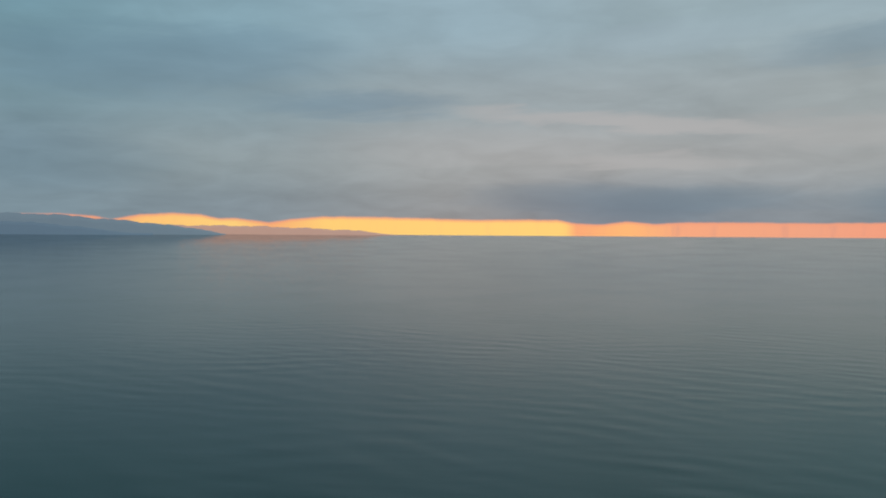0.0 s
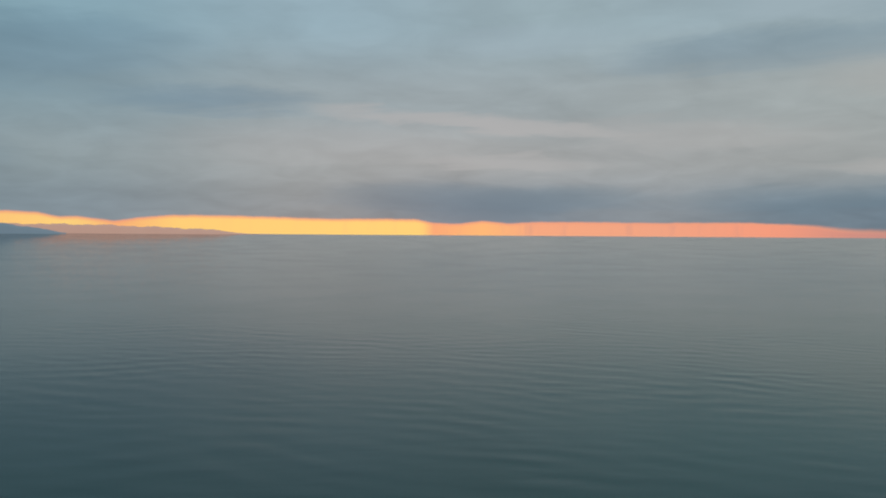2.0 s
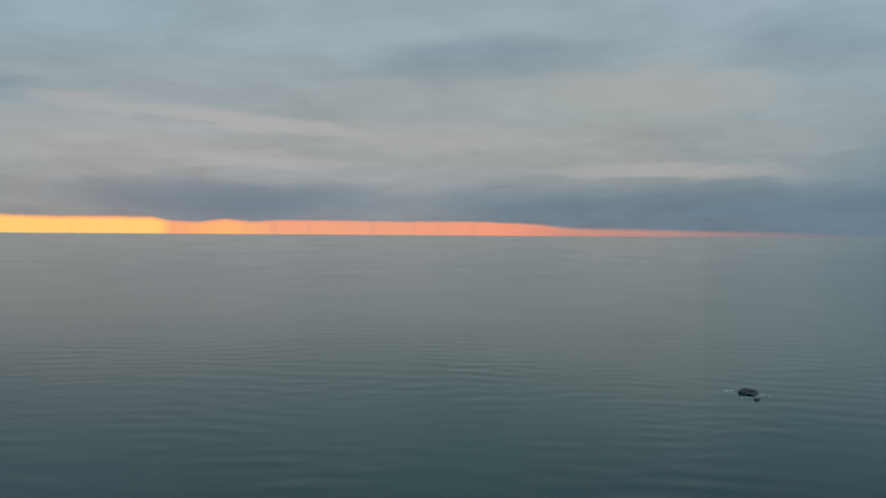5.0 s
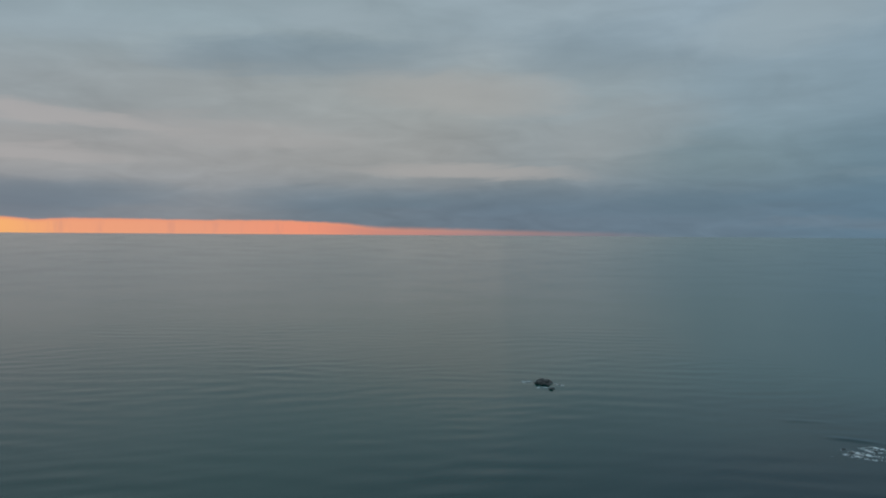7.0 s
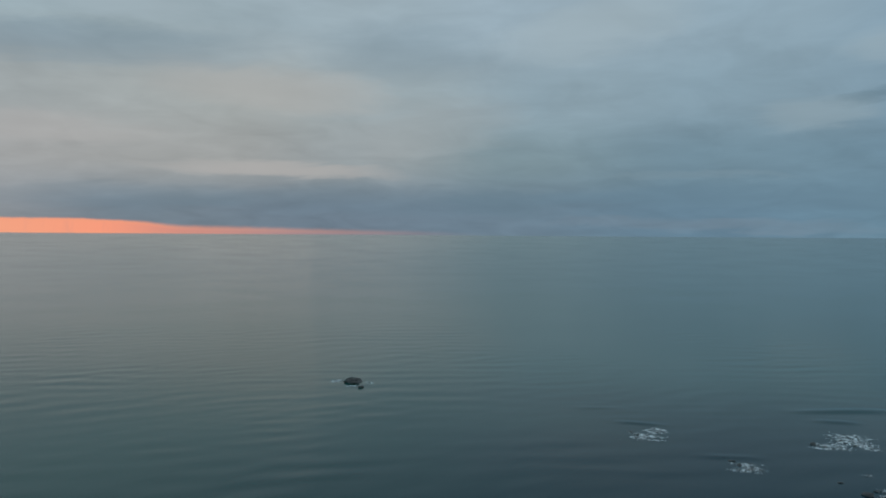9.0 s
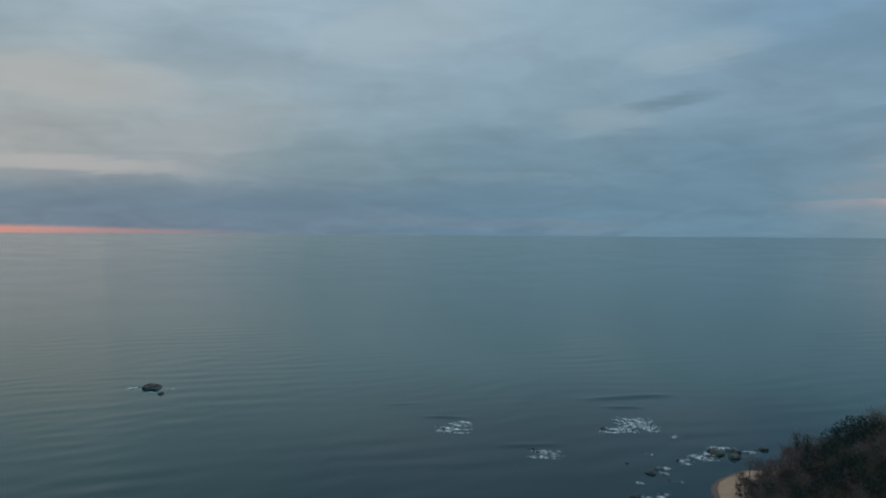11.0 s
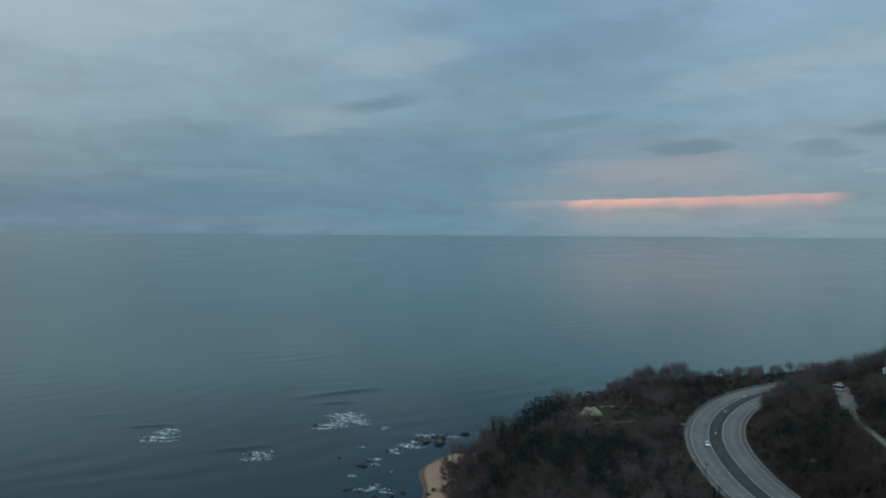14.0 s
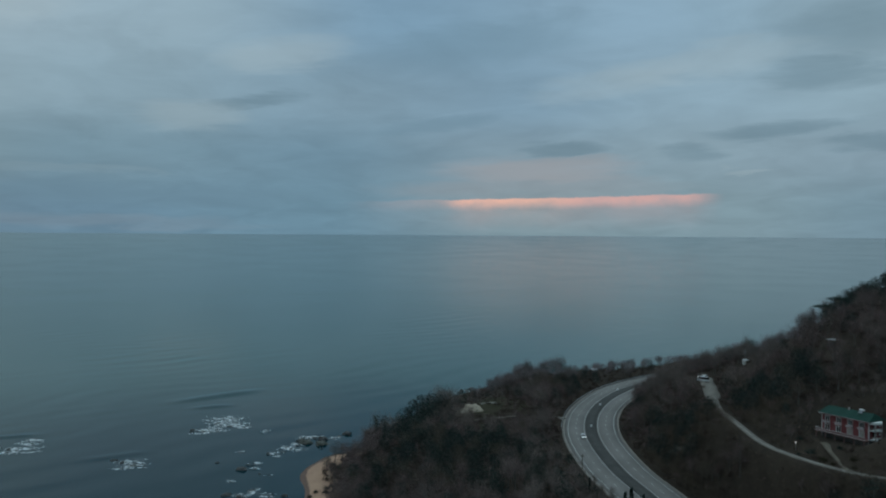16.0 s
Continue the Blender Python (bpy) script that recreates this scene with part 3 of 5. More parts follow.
# ---------------------------------------------------------------- far hills across the bay
def far_hill(name, r, az0, az1, profile, mat, label):
    """A ridge on the far shore: profile gives the height over eye level, in degrees, against bearing."""
    rng = np.random.default_rng(int(r))
    a = np.radians(np.linspace(az0, az1, 160))
    deg = np.interp(np.degrees(a), *zip(*profile))
    rough = sum(np.sin(np.degrees(a) * f + p) * k for f, p, k in zip((2.1, 4.7, 9.3, 17.0), rng.uniform(0, 6, 4), (0.025, 0.02, 0.014, 0.010)))
    deg = np.maximum(deg + rough * (deg > 0.15), -0.02)
    V, F = [], []
    cols = (0.0, 0.35, 0.7, 1.0, 0.6, 0.0)
    for j, c in enumerate(cols):
        rr = r + j * 22
        base = 97 * ((rr - 900) / 4000) ** 2 - 3
        topz = 100 + np.tan(np.radians(deg)) * (r + 66)
        z = base + np.maximum(topz - base, 0.5) * c
        V.append(np.column_stack([rr * np.sin(a), rr * np.cos(a), z]))
    n = len(a)
    for j in range(len(cols) - 1):
        i = np.arange(n - 1) + j * n
        F.append(np.stack([i, i + 1, i + n + 1, i + n], -1))
    tagged(new(name, mesh_of(name, np.concatenate(V), np.concatenate(F), mat)), label, "hills", kind="structure")


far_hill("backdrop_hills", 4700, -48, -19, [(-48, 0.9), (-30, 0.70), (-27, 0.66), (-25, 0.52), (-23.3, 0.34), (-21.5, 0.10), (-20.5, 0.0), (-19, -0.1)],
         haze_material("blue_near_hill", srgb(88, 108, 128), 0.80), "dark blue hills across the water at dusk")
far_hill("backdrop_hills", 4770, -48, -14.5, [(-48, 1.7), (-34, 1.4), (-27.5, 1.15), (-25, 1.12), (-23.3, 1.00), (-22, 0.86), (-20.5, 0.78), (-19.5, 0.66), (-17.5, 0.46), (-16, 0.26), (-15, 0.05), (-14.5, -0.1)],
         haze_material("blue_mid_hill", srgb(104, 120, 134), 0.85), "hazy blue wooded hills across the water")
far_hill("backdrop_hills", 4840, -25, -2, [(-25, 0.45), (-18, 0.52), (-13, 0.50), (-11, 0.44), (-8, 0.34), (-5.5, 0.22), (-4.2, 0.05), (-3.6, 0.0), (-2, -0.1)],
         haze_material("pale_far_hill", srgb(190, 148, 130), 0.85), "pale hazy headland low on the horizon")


# ---------------------------------------------------------------- trees
def bar_arrays(a, b, r0, r1, sides):
    a, b = np.array(a, float), np.array(b, float)
    d = (b - a) / np.linalg.norm(b - a)
    u = np.cross(d, (0, 0, 1.0) if abs(d[2]) < 0.9 else (1.0, 0, 0))
    u /= np.linalg.norm(u)
    v = np.cross(d, u)
    ang = np.arange(sides) * 2 * math.pi / sides
    ring = np.cos(ang)[:, None] * u + np.sin(ang)[:, None] * v
    V = np.concatenate([a + ring * r0, b + ring * r1])
    i = np.arange(sides)
    j = (i + 1) % sides
    F = np.concatenate([np.stack([i, j, j + sides], -1), np.stack([i, j + sides, i + sides], -1)])
    return V, F


def join(parts):
    V, F, k = [], [], 0
    for v, f in parts:
        V.append(v)
        F.append(f + k)
        k += len(v)
    return np.concatenate(V), np.concatenate(F)


def slivers(rng, base, way, length, width):
    """Thin twig blades: one long triangle each."""
    n = len(base)
    side = np.cross(way, rng.normal(size=(n, 3)))
    side /= np.linalg.norm(side, axis=1)[:, None] + 1e-9
    V = np.stack([base - side * width[:, None], base + side * width[:, None], base + way * length[:, None]], 1).reshape(-1, 3)
    return V, np.arange(3 * n).reshape(-1, 3)


def bare_tree(seed, high=10.0, twigs=1150, broad=1.0, spread=0.30):
    """Trunk with limbs, and the fine twigs of a rounded winter crown, as arrays; the foot at the origin."""
    rng = np.random.default_rng(seed)
    wood, limbs = [], []
    fork = high * rng.uniform(0.20, 0.32)
    lean = rng.normal(0, 0.03, 2)
    foot, crotch = np.array([0, 0, -0.6]), np.array([lean[0] * fork, lean[1] * fork, fork])
    top = np.array([lean[0] * high, lean[1] * high, high * 0.86])
    heart = np.array([lean[0] * high * 0.6, lean[1] * high * 0.6, high * 0.58])
    wood.append(bar_arrays(foot, crotch, high * 0.022, high * 0.016, 6))
    wood.append(bar_arrays(crotch, top, high * 0.016, high * 0.003, 5))
    limbs.append((crotch, top))
    for i in range(12):
        rise = rng.uniform(-0.25, 1.15)
        ang = i * 2.4 + rng.uniform(-0.5, 0.5)
        reach = rng.uniform(0.72, 1.0)
        b = heart + reach * high * np.array([math.cos(ang) * math.cos(rise) * spread, math.sin(ang) * math.cos(rise) * spread, math.sin(rise) * 0.36])
        t = np.clip((b[2] - high * 0.32 - fork) / (top[2] - fork), 0.0, 0.7)
        a = crotch + (top - crotch) * t
        wood.append(bar_arrays(a, b, high * 0.007, high * 0.0012, 4))
        limbs.append((a, b))
        for _ in range(3):
            c = a + (b - a) * rng.uniform(0.35, 0.85)
            e = c + (b - a) * 0.25 + rng.normal(0, 0.07 * high, 3) + (0, 0, 0.04 * high)
            wood.append(bar_arrays(c, e, high * 0.0035, high * 0.001, 3))
            limbs.append((c, e))
    pick = rng.integers(0, len(limbs), twigs)
    a, b = np.array([t[0] for t in limbs])[pick], np.array([t[1] for t in limbs])[pick]
    u = rng.uniform(0.25, 1.1, (twigs, 1))
    base = a + (b - a) * u + rng.normal(0, 0.052 * high, (twigs, 3))
    way = (base - heart) / high * 2.0 + rng.normal(0, 0.50, (twigs, 3)) + (0, 0, 0.30)
    way /= np.linalg.norm(way, axis=1)[:, None]
    return join(wood), slivers(rng, base, way, rng.uniform(0.45, 1.1, twigs) * high / 10, rng.uniform(0.013, 0.030, twigs) * broad)


def leaf_cloud(rng, centre, radius, n, size):
    d = rng.normal(size=(n, 3))
    d /= np.linalg.norm(d, axis=1)[:, None]
    p = np.array(centre) + d * np.array(radius) * rng.uniform(0.45, 1.0, (n, 1)) ** 0.6
    u, v = rng.normal(size=(n, 3)), rng.normal(size=(n, 3))
    u /= np.linalg.norm(u, axis=1)[:, None]
    v /= np.linalg.norm(v, axis=1)[:, None]
    s = rng.uniform(0.5, 1.2, (n, 1)) * size
    return np.stack([p - u * s, p + u * s, p + v * s * 1.3], 1).reshape(-1, 3), np.arange(3 * n).reshape(-1, 3)


def green_tree(seed, high=9.0, leaves=1080):
    rng = np.random.default_rng(seed)
    wood = [bar_arrays((0, 0, -0.6), (0, 0, high * 0.8), high * 0.024, high * 0.006, 6)]
    crown = []
    for i in range(9):
        ang, t = i * 2.4, 0.30 + 0.62 * i / 9
        spread = high * 0.24 * math.sin(math.pi * min(0.95, 0.25 + 0.75 * t))
        c = (math.cos(ang) * spread, math.sin(ang) * spread, high * t)
        wood.append(bar_arrays((0, 0, high * (t - 0.12)), c, high * 0.008, high * 0.003, 4))
        crown.append(leaf_cloud(rng, c, (high * 0.19, high * 0.19, high * 0.15), leaves // 9, 0.205))
    return join(wood), join(crown)


def umbrella_pine(seed, high=8.2, leaves=900):
    """A pine with a bare trunk and a flat spreading crown, thin at its rim."""
    rng = np.random.default_rng(seed)
    wood = [bar_arrays((0, 0, -0.8), (0.3, 0.1, high * 0.9), 0.26, 0.10, 6)]
    crown = []
    for i in range(14):
        ang, r = i * 2.4, 3.9 * math.sqrt((i + 0.3) / 14)
        c = (math.cos(ang) * r, math.sin(ang) * r, high * 0.95 - 0.13 * r)
        wood.append(bar_arrays((0.2, 0.1, high * 0.72), c, 0.09, 0.03, 4))
        crown.append(leaf_cloud(rng, c, (1.5, 1.5, 0.85 - 0.13 * r), leaves // 14, 0.24))
    return join(wood), join(crown)


def ivy_tree(seed, high=9.0, leaves=420):
    """A trunk wrapped in ivy, thickest near its broken top."""
    rng = np.random.default_rng(seed)
    crown = [leaf_cloud(rng, (0.15 * math.sin(i * 2.0), 0.15 * math.cos(i * 2.0), high * (0.42 + 0.1 * i)), (0.36 + 0.13 * i, 0.36 + 0.13 * i, 0.95), leaves // 6, 0.2) for i in range(6)]
    return join([bar_arrays((0, 0, -0.6), (0.1, 0, high * 0.9), 0.2, 0.12, 6)]), join(crown)


def cypress(seed, high=9.0, leaves=320):
    rng = np.random.default_rng(seed)
    t = rng.uniform(0.05, 1.0, leaves)
    r = high * 0.062 * np.sin(math.pi * np.clip(1.05 - t, 0, 1) ** 0.75) + 0.1
    ang = rng.uniform(0, 6.28, leaves)
    base = np.column_stack([np.cos(ang) * r * 0.5, np.sin(ang) * r * 0.5, t * high * 0.93])
    way = np.column_stack([np.cos(ang) * 0.45, np.sin(ang) * 0.45, np.ones(leaves)])
    way /= np.linalg.norm(way, axis=1)[:, None]
    return join([bar_arrays((0, 0, -0.6), (0, 0, high * 0.9), 0.16, 0.04, 6)]), slivers(rng, base, way, np.full(leaves, high * 0.10), rng.uniform(0.10, 0.22, leaves))


def shrub(seed, high=2.2, n=60):
    rng = np.random.default_rng(seed)
    base = np.column_stack([rng.normal(0, 0.35 * high, (n, 2)), rng.uniform(0, 0.35 * high, n)])
    way = np.column_stack([rng.normal(0, 0.5, (n, 2)), rng.uniform(0.4, 1.2, n)])
    way /= np.linalg.norm(way, axis=1)[:, None]
    return slivers(rng, base, way, rng.uniform(0.4, 0.9, n) * high, rng.uniform(0.05, 0.16, n))


BARE = [bare_tree(10 + i, 10.0) for i in range(7)]
SAPLING = [bare_tree(30 + i, 10.0, 260, 3.0, 0.36) for i in range(4)]
GREEN = [green_tree(40 + i) for i in range(4)]
PINES = [umbrella_pine(70 + i) for i in range(2)]
SPIRES = [cypress(60 + i) for i in range(2)]
IVY = [ivy_tree(65 + i) for i in range(2)]
BUSHES = [shrub(80 + i) for i in range(5)]


def free_of_roads(x, y, low):
    d, side, _ = line_distance(x, y, ROAD)
    d2, _, _ = line_distance(x, y, LANE)
    _, s, _ = line_distance(x, y, SHORE)
    tight = (side > 0) & (x < 330)
    ok = (d > np.where(tight, 12.6 if low else 14.3, 14.6 if low else 17.5)) & (d2 > (2.7 if low else 4.5)) & (-s > np.where((x > 300) & (x < 372), 9.5, np.where((x > 300) & (x < 400), 11.0, np.where((x > 300) & (x < 425), 8.5, 5.0))))
    if low:
        ok &= np.hypot(x - HOUSE_AT[0], y - HOUSE_AT[1]) > 9.0
        ok &= line_distance(x, y, GARDEN_PATH)[0] > 1.7
        ok &= (d2 > np.where(x < 264, 4.0, 3.0)) | (np.hypot(x, y) > LANE_REACH(x, y))
    else:
        ok &= (d2 > np.where(x > 300, 9.0, 5.5)) | (np.hypot(x, y) > LANE_REACH(x, y))
    for cx, cy, rx, ry in (CLEARINGS[3:6] if low else CLEARINGS):
        ok &= ((x - cx) / rx) ** 2 + ((y - cy) / ry) ** 2 > 1
    return ok


def scatter(seed, n, x0, x1, y0, y1, apart, low=False):
    """Random plan points, kept some way apart on a coarse grid."""
    rng = np.random.default_rng(seed)
    p = np.column_stack([rng.uniform(x0, x1, n), rng.uniform(y0, y1, n)])
    cell = np.floor(p / apart).astype(int)
    _, first = np.unique(cell[:, 0] * 100003 + cell[:, 1], return_index=True)
    p = p[np.sort(first)]
    return p[free_of_roads(p[:, 0], p[:, 1], low)], rng


def thing_tree(kind, models, index, wood_mat, crown_mat, label, at, high, turn):
    """One tree of its own: an Empty at its foot with trunk and crown."""
    key = (kind, index, crown_mat.name)
    if key not in TREE_MESHES:
        (tv, tf), (cv, cf) = models[index]
        TREE_MESHES[key] = (mesh_of("trunk", tv, tf, wood_mat), mesh_of("crown", cv, cf, crown_mat))
    root = new(kind)
    for name, me in zip(("trunk", "crown"), TREE_MESHES[key]):
        new(name, me).parent = root
    root.matrix_world = pose(at[0], at[1], float(ground([at[0]], [at[1]])[0]), 0, 0, turn) @ Matrix.Scale(high, 4)
    return tagged(root, label, "tree", "trees on the headland")


TREE_MESHES = {}


def size_at(x, y):
    """Trees are low on the windy shore terrace, tall in the grove at the point, middling beyond the road."""
    x, y = np.asarray(x, dtype=float), np.asarray(y, dtype=float)
    k = 0.92 - 0.22 * smooth(x, 455, 500)
    k = np.where((x > 432) & (x < 540) & (y > -61), 0.43, k)
    k = np.where((x >= 488) & (x < 545) & (y > -108) & (y <= -61), 0.80 + 0.24 * smooth(-y, 60, 84), k)
    k = np.where((x > 296) & (x < 372) & (y < -180), 0.68, k)
    k = np.where((x > 326) & (x < 396) & (y < -165) & (y > -186), 0.5, k)
    k = np.where(np.hypot(x - HOUSE_AT[0], y - HOUSE_AT[1]) < 26, 0.38, k)
    d, side, _ = line_distance(x, y, ROAD)
    return k * np.where((side > 0) & (x < 345), 0.55 + 0.45 * smooth(d, 20, 42), 1.0)


def merged(name, models, pts, rng, lo, hi, mat, label, which=None):
    """Many plants in one mesh, each turned and sized by chance."""
    z = ground(pts[:, 0], pts[:, 1])
    shrink = size_at(pts[:, 0], pts[:, 1])
    parts_, pick = [], rng.integers(0, len(models), len(pts))
    for (x, y), h, i, k in zip(pts, z, pick, shrink):
        v, f = models[i]
        a, s = rng.uniform(0, 6.28), rng.uniform(lo, hi) * k
        c, n = math.cos(a) * s, math.sin(a) * s
        parts_.append((np.column_stack([v[:, 0] * c - v[:, 1] * n + x, v[:, 0] * n + v[:, 1] * c + y, v[:, 2] * s + h - 0.1]), f))
    V, F = join(parts_)
    return tagged(new(name, mesh_of(name, V, F, mat)), label, "woodland", kind="stuff")


def wood_zone(x, y):
    """Which kind of tree prevails: broad drifts over the slopes."""
    return np.sin(x * 0.043 + 0.7 + 0.8 * np.sin(y * 0.03)) + np.sin(y * 0.061 + 2.0 + 0.9 * np.sin(x * 0.027))


RIDGE_PINES = ((345.1, -181.6, 1.0), (342.9, -186.2, 1.02))
RIDGE_GREENS = ((358, -195, 0.95), (355, -197, 1.05), (351, -198.5, 1.0), (347, -200, 0.98), (343, -202.5, 0.95), (339, -205, 0.9), (335, -207, 0.88), (349, -189, 0.72),
                (350, -203, 0.9), (344, -207, 0.9), (393, -169, 0.95), (391, -171.5, 0.85), (352, -192, 0.75), (346, -195, 0.85), (340, -199, 0.85), (334, -202, 0.8),
                (344, -190.5, 0.8), (339, -193, 0.8), (334, -196, 0.8), (338, -187, 0.7), (332, -190, 0.75), (326, -193, 0.75), (328, -199, 0.8))
SHORE_TREES = "tall bare winter tree on the wooded headland"


def plant_everything():
    pts, rng = scatter(5, 9000, 155, 640, -285, 40, 5.8)
    # past the bend of the road the trees stand apart, with the sea between them
    bend_side = line_distance(pts[:, 0], pts[:, 1], ROAD)[1]
    pts = pts[(pts[:, 0] < 474) | (pts[:, 1] > -100) | (bend_side < 0) | (rng.uniform(size=len(pts)) < 0.38)]
    _, s, _ = line_distance(pts[:, 0], pts[:, 1], SHORE)
    zone = wood_zone(pts[:, 0], pts[:, 1]) + rng.normal(0, 0.55, len(pts))
    dr, _, _ = line_distance(pts[:, 0], pts[:, 1], ROAD)
    inland = (-s > 110) & (dr > 30)
    green = (zone > 1.15) | ((rng.uniform(size=len(pts)) < 0.10)) | ((pts[:, 0] < 345) & (pts[:, 1] > -70) & (rng.uniform(size=len(pts)) < 0.28)) | ((pts[:, 0] > 300) & (pts[:, 0] < 364) & (pts[:, 1] < -183) & (rng.uniform(size=len(pts)) < 0.75))
    # trees along the shore and above the road stand as things of their own
    edge = (((-s < 24) & (pts[:, 0] > 330)) | ((dr < 21) & (pts[:, 0] > 300) & (pts[:, 1] > -150))) & (rng.uniform(size=len(pts)) < 0.75)
    for (x, y), g in zip(pts[edge], green[edge]):
        if g:
            thing_tree("evergreen_tree", GREEN, int(rng.integers(len(GREEN))), BARK, EVERGREEN, "dark evergreen tree in the winter wood", (x, y), rng.uniform(0.8, 1.2) * float(size_at(x, y)), rng.uniform(0, 360))
        else:
            thing_tree("bare_tree", BARE, int(rng.integers(len(BARE))), BARK, TWIG_HAZED if x > 470 else TWIG, SHORE_TREES, (x, y), rng.uniform(0.85, 1.35) * float(size_at(x, y)), rng.uniform(0, 360))
    rest = ~edge
    # the far and upper woods take the haze-paled twigs
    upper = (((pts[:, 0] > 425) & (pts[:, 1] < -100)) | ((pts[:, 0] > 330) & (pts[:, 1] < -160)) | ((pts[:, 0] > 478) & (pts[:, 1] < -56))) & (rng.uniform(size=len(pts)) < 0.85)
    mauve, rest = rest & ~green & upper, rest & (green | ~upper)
    groups = (("mauve_wood", mauve, TWIG_HAZED, "dense bare winter trees with mauve-grey twigs, coloured paler for haze"), ("bare_wood", rest & ~green & (zone > -0.5) & (zone <= 0.6), TWIG, "dense bare winter trees with brown twigs"),
              ("grey_wood", rest & ~green & (zone <= -0.5), TWIG_GREY, "dense bare winter trees with grey twigs"),
              ("olive_wood", rest & ~green & (zone > 0.6), TWIG_OLIVE, "dense bare winter trees with olive-brown twigs"))
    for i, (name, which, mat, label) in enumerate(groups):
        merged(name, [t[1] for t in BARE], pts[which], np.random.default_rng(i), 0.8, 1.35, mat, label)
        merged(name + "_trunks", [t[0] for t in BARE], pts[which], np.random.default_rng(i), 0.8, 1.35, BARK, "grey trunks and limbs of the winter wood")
    merged("evergreen_wood", [t[1] for t in GREEN], pts[rest & green], np.random.default_rng(2), 0.75, 1.3, EVERGREEN, "dark evergreen trees among the bare wood")
    merged("evergreen_trunks", [t[0] for t in GREEN], pts[rest & green], np.random.default_rng(2), 0.75, 1.3, BARK, "trunks of the dark evergreen trees")
    low, rng2 = scatter(6, 18000, 155, 640, -285, 40, 3.2, True)
    merged("scrub", BUSHES, low, rng2, 0.6, 1.3, SHRUB, "brown winter scrub covering the slopes")
    thin, rng3 = scatter(7, 9000, 155, 460, -200, 10, 4.4, True)
    merged("thicket", [t[1] for t in SAPLING], thin, rng3, 0.28, 0.55, TWIG, "low bare thicket between the trees")
    bank, rng4 = scatter(8, 14000, 190, 330, -128, -96, 1.3, True)
    merged("bank_thicket", [t[1] for t in SAPLING], bank, rng4, 0.24, 0.50, TWIG_OLIVE, "bare thorny thicket on the cutting above the road")
    print("trees", len(pts), "things", int(edge.sum()), "shrubs", len(low))
    # a pair of ivy-clad trunks over the beach, tall spires by the road, dark crowns on the skyline
    for x, y, h in ((369, 7.0, 1.85), (371, 3.4, 1.75)):
        thing_tree("ivy_clad_tree", IVY, int(x) % 2, BARK, EVERGREEN, "ivy-clad tree trunk above the beach", (x, y), h, 20 * x)
    for x, y, h in ((373, 9.5, 1.6), (376, 1, 1.7), (377, 5.5, 1.85), (380, -3, 1.5), (422, -20, 1.95), (427, -24, 2.0), (430, -29, 1.9), (436, -27, 2.0)):
        thing_tree("bare_tree", BARE, int(x) % len(BARE), BARK, TWIG_GREY, "tall bare tree with fine grey twigs above the shore", (x, y), h, 31 * x)
    for x, y, h in ((390, -3, 1.75), (396, -7, 2.05), (402, -12, 2.25), (409, -15, 2.25), (416, -20, 2.1), (386, -6, 1.4), (404, -20, 1.6), (423, -25, 1.7), (381, -4, 1.45), (385, -10, 1.5), (392, -13, 1.7), (398, -16, 1.75),
                    (356, 2, 1.2), (362, -4, 1.3), (350, -6, 1.15), (368, -9, 1.35), (376, -11, 1.4), (371, -2, 1.3)):
        thing_tree("evergreen_tree", GREEN, int(x) % len(GREEN), BARK, EVERGREEN, "broad dark evergreen tree above the shore", (x, y), h, 47 * x)
    for x, y, h in RIDGE_PINES:
        thing_tree("umbrella_pine", PINES, int(x) % 2, BARK, EVERGREEN, "dark pine with a flat spreading crown on the ridge", (x, y), h, 23 * x)
    for x, y, h in RIDGE_GREENS:
        thing_tree("evergreen_tree", GREEN, int(x) % len(GREEN), BARK, EVERGREEN, "dark evergreen tree on the skyline of the hill", (x, y), h, 29 * x)
    for x, y, h in ((307, -106, 0.5), (310, -105, 0.45), (304, -107, 0.42)):
        thing_tree("pale_bush_tree", BARE, int(x) % len(BARE), BARK, TWIG_PALE, "pale bare bushy tree on the cutting", (x, y), h, 10 * x)
    for x, y, h in ((257, -72.5, 0.95), (259, -75, 1.05), (256, -78, 0.9), (277, -66, 0.55)):
        thing_tree("cypress", SPIRES, 1, BARK, EVERGREEN, "slender dark cypress beside the road", (x, y), h, 10 * x)


def LANE_REACH(x, y):
    """How far off the lane lies on the bearing of a plan point; trees stay clear just below it."""
    p = np.array(LANE)
    bearing = np.arctan2(p[:, 1], p[:, 0])
    order = np.argsort(bearing)
    return np.interp(np.arctan2(y, x), bearing[order], np.hypot(p[:, 0], p[:, 1])[order])


plant_everything()


# ---------------------------------------------------------------- more materials
def plain_glass(name):
    mat, k, b = material(name, 0.03)
    b.inputs["Base Color"].default_value = (0.75, 0.80, 0.82, 1)
    b.inputs["Transmission Weight"].default_value = 1.0
    b.inputs["IOR"].default_value = 1.45
    return mat


def glowing(name, colour, strength):
    mat, k, b = material(name, 0.5)
    b.inputs["Base Color"].default_value = (0.8, 0.8, 0.78, 1)
    b.inputs["Emission Color"].default_value = (*colour, 1)
    b.inputs["Emission Strength"].default_value = strength
    return mat


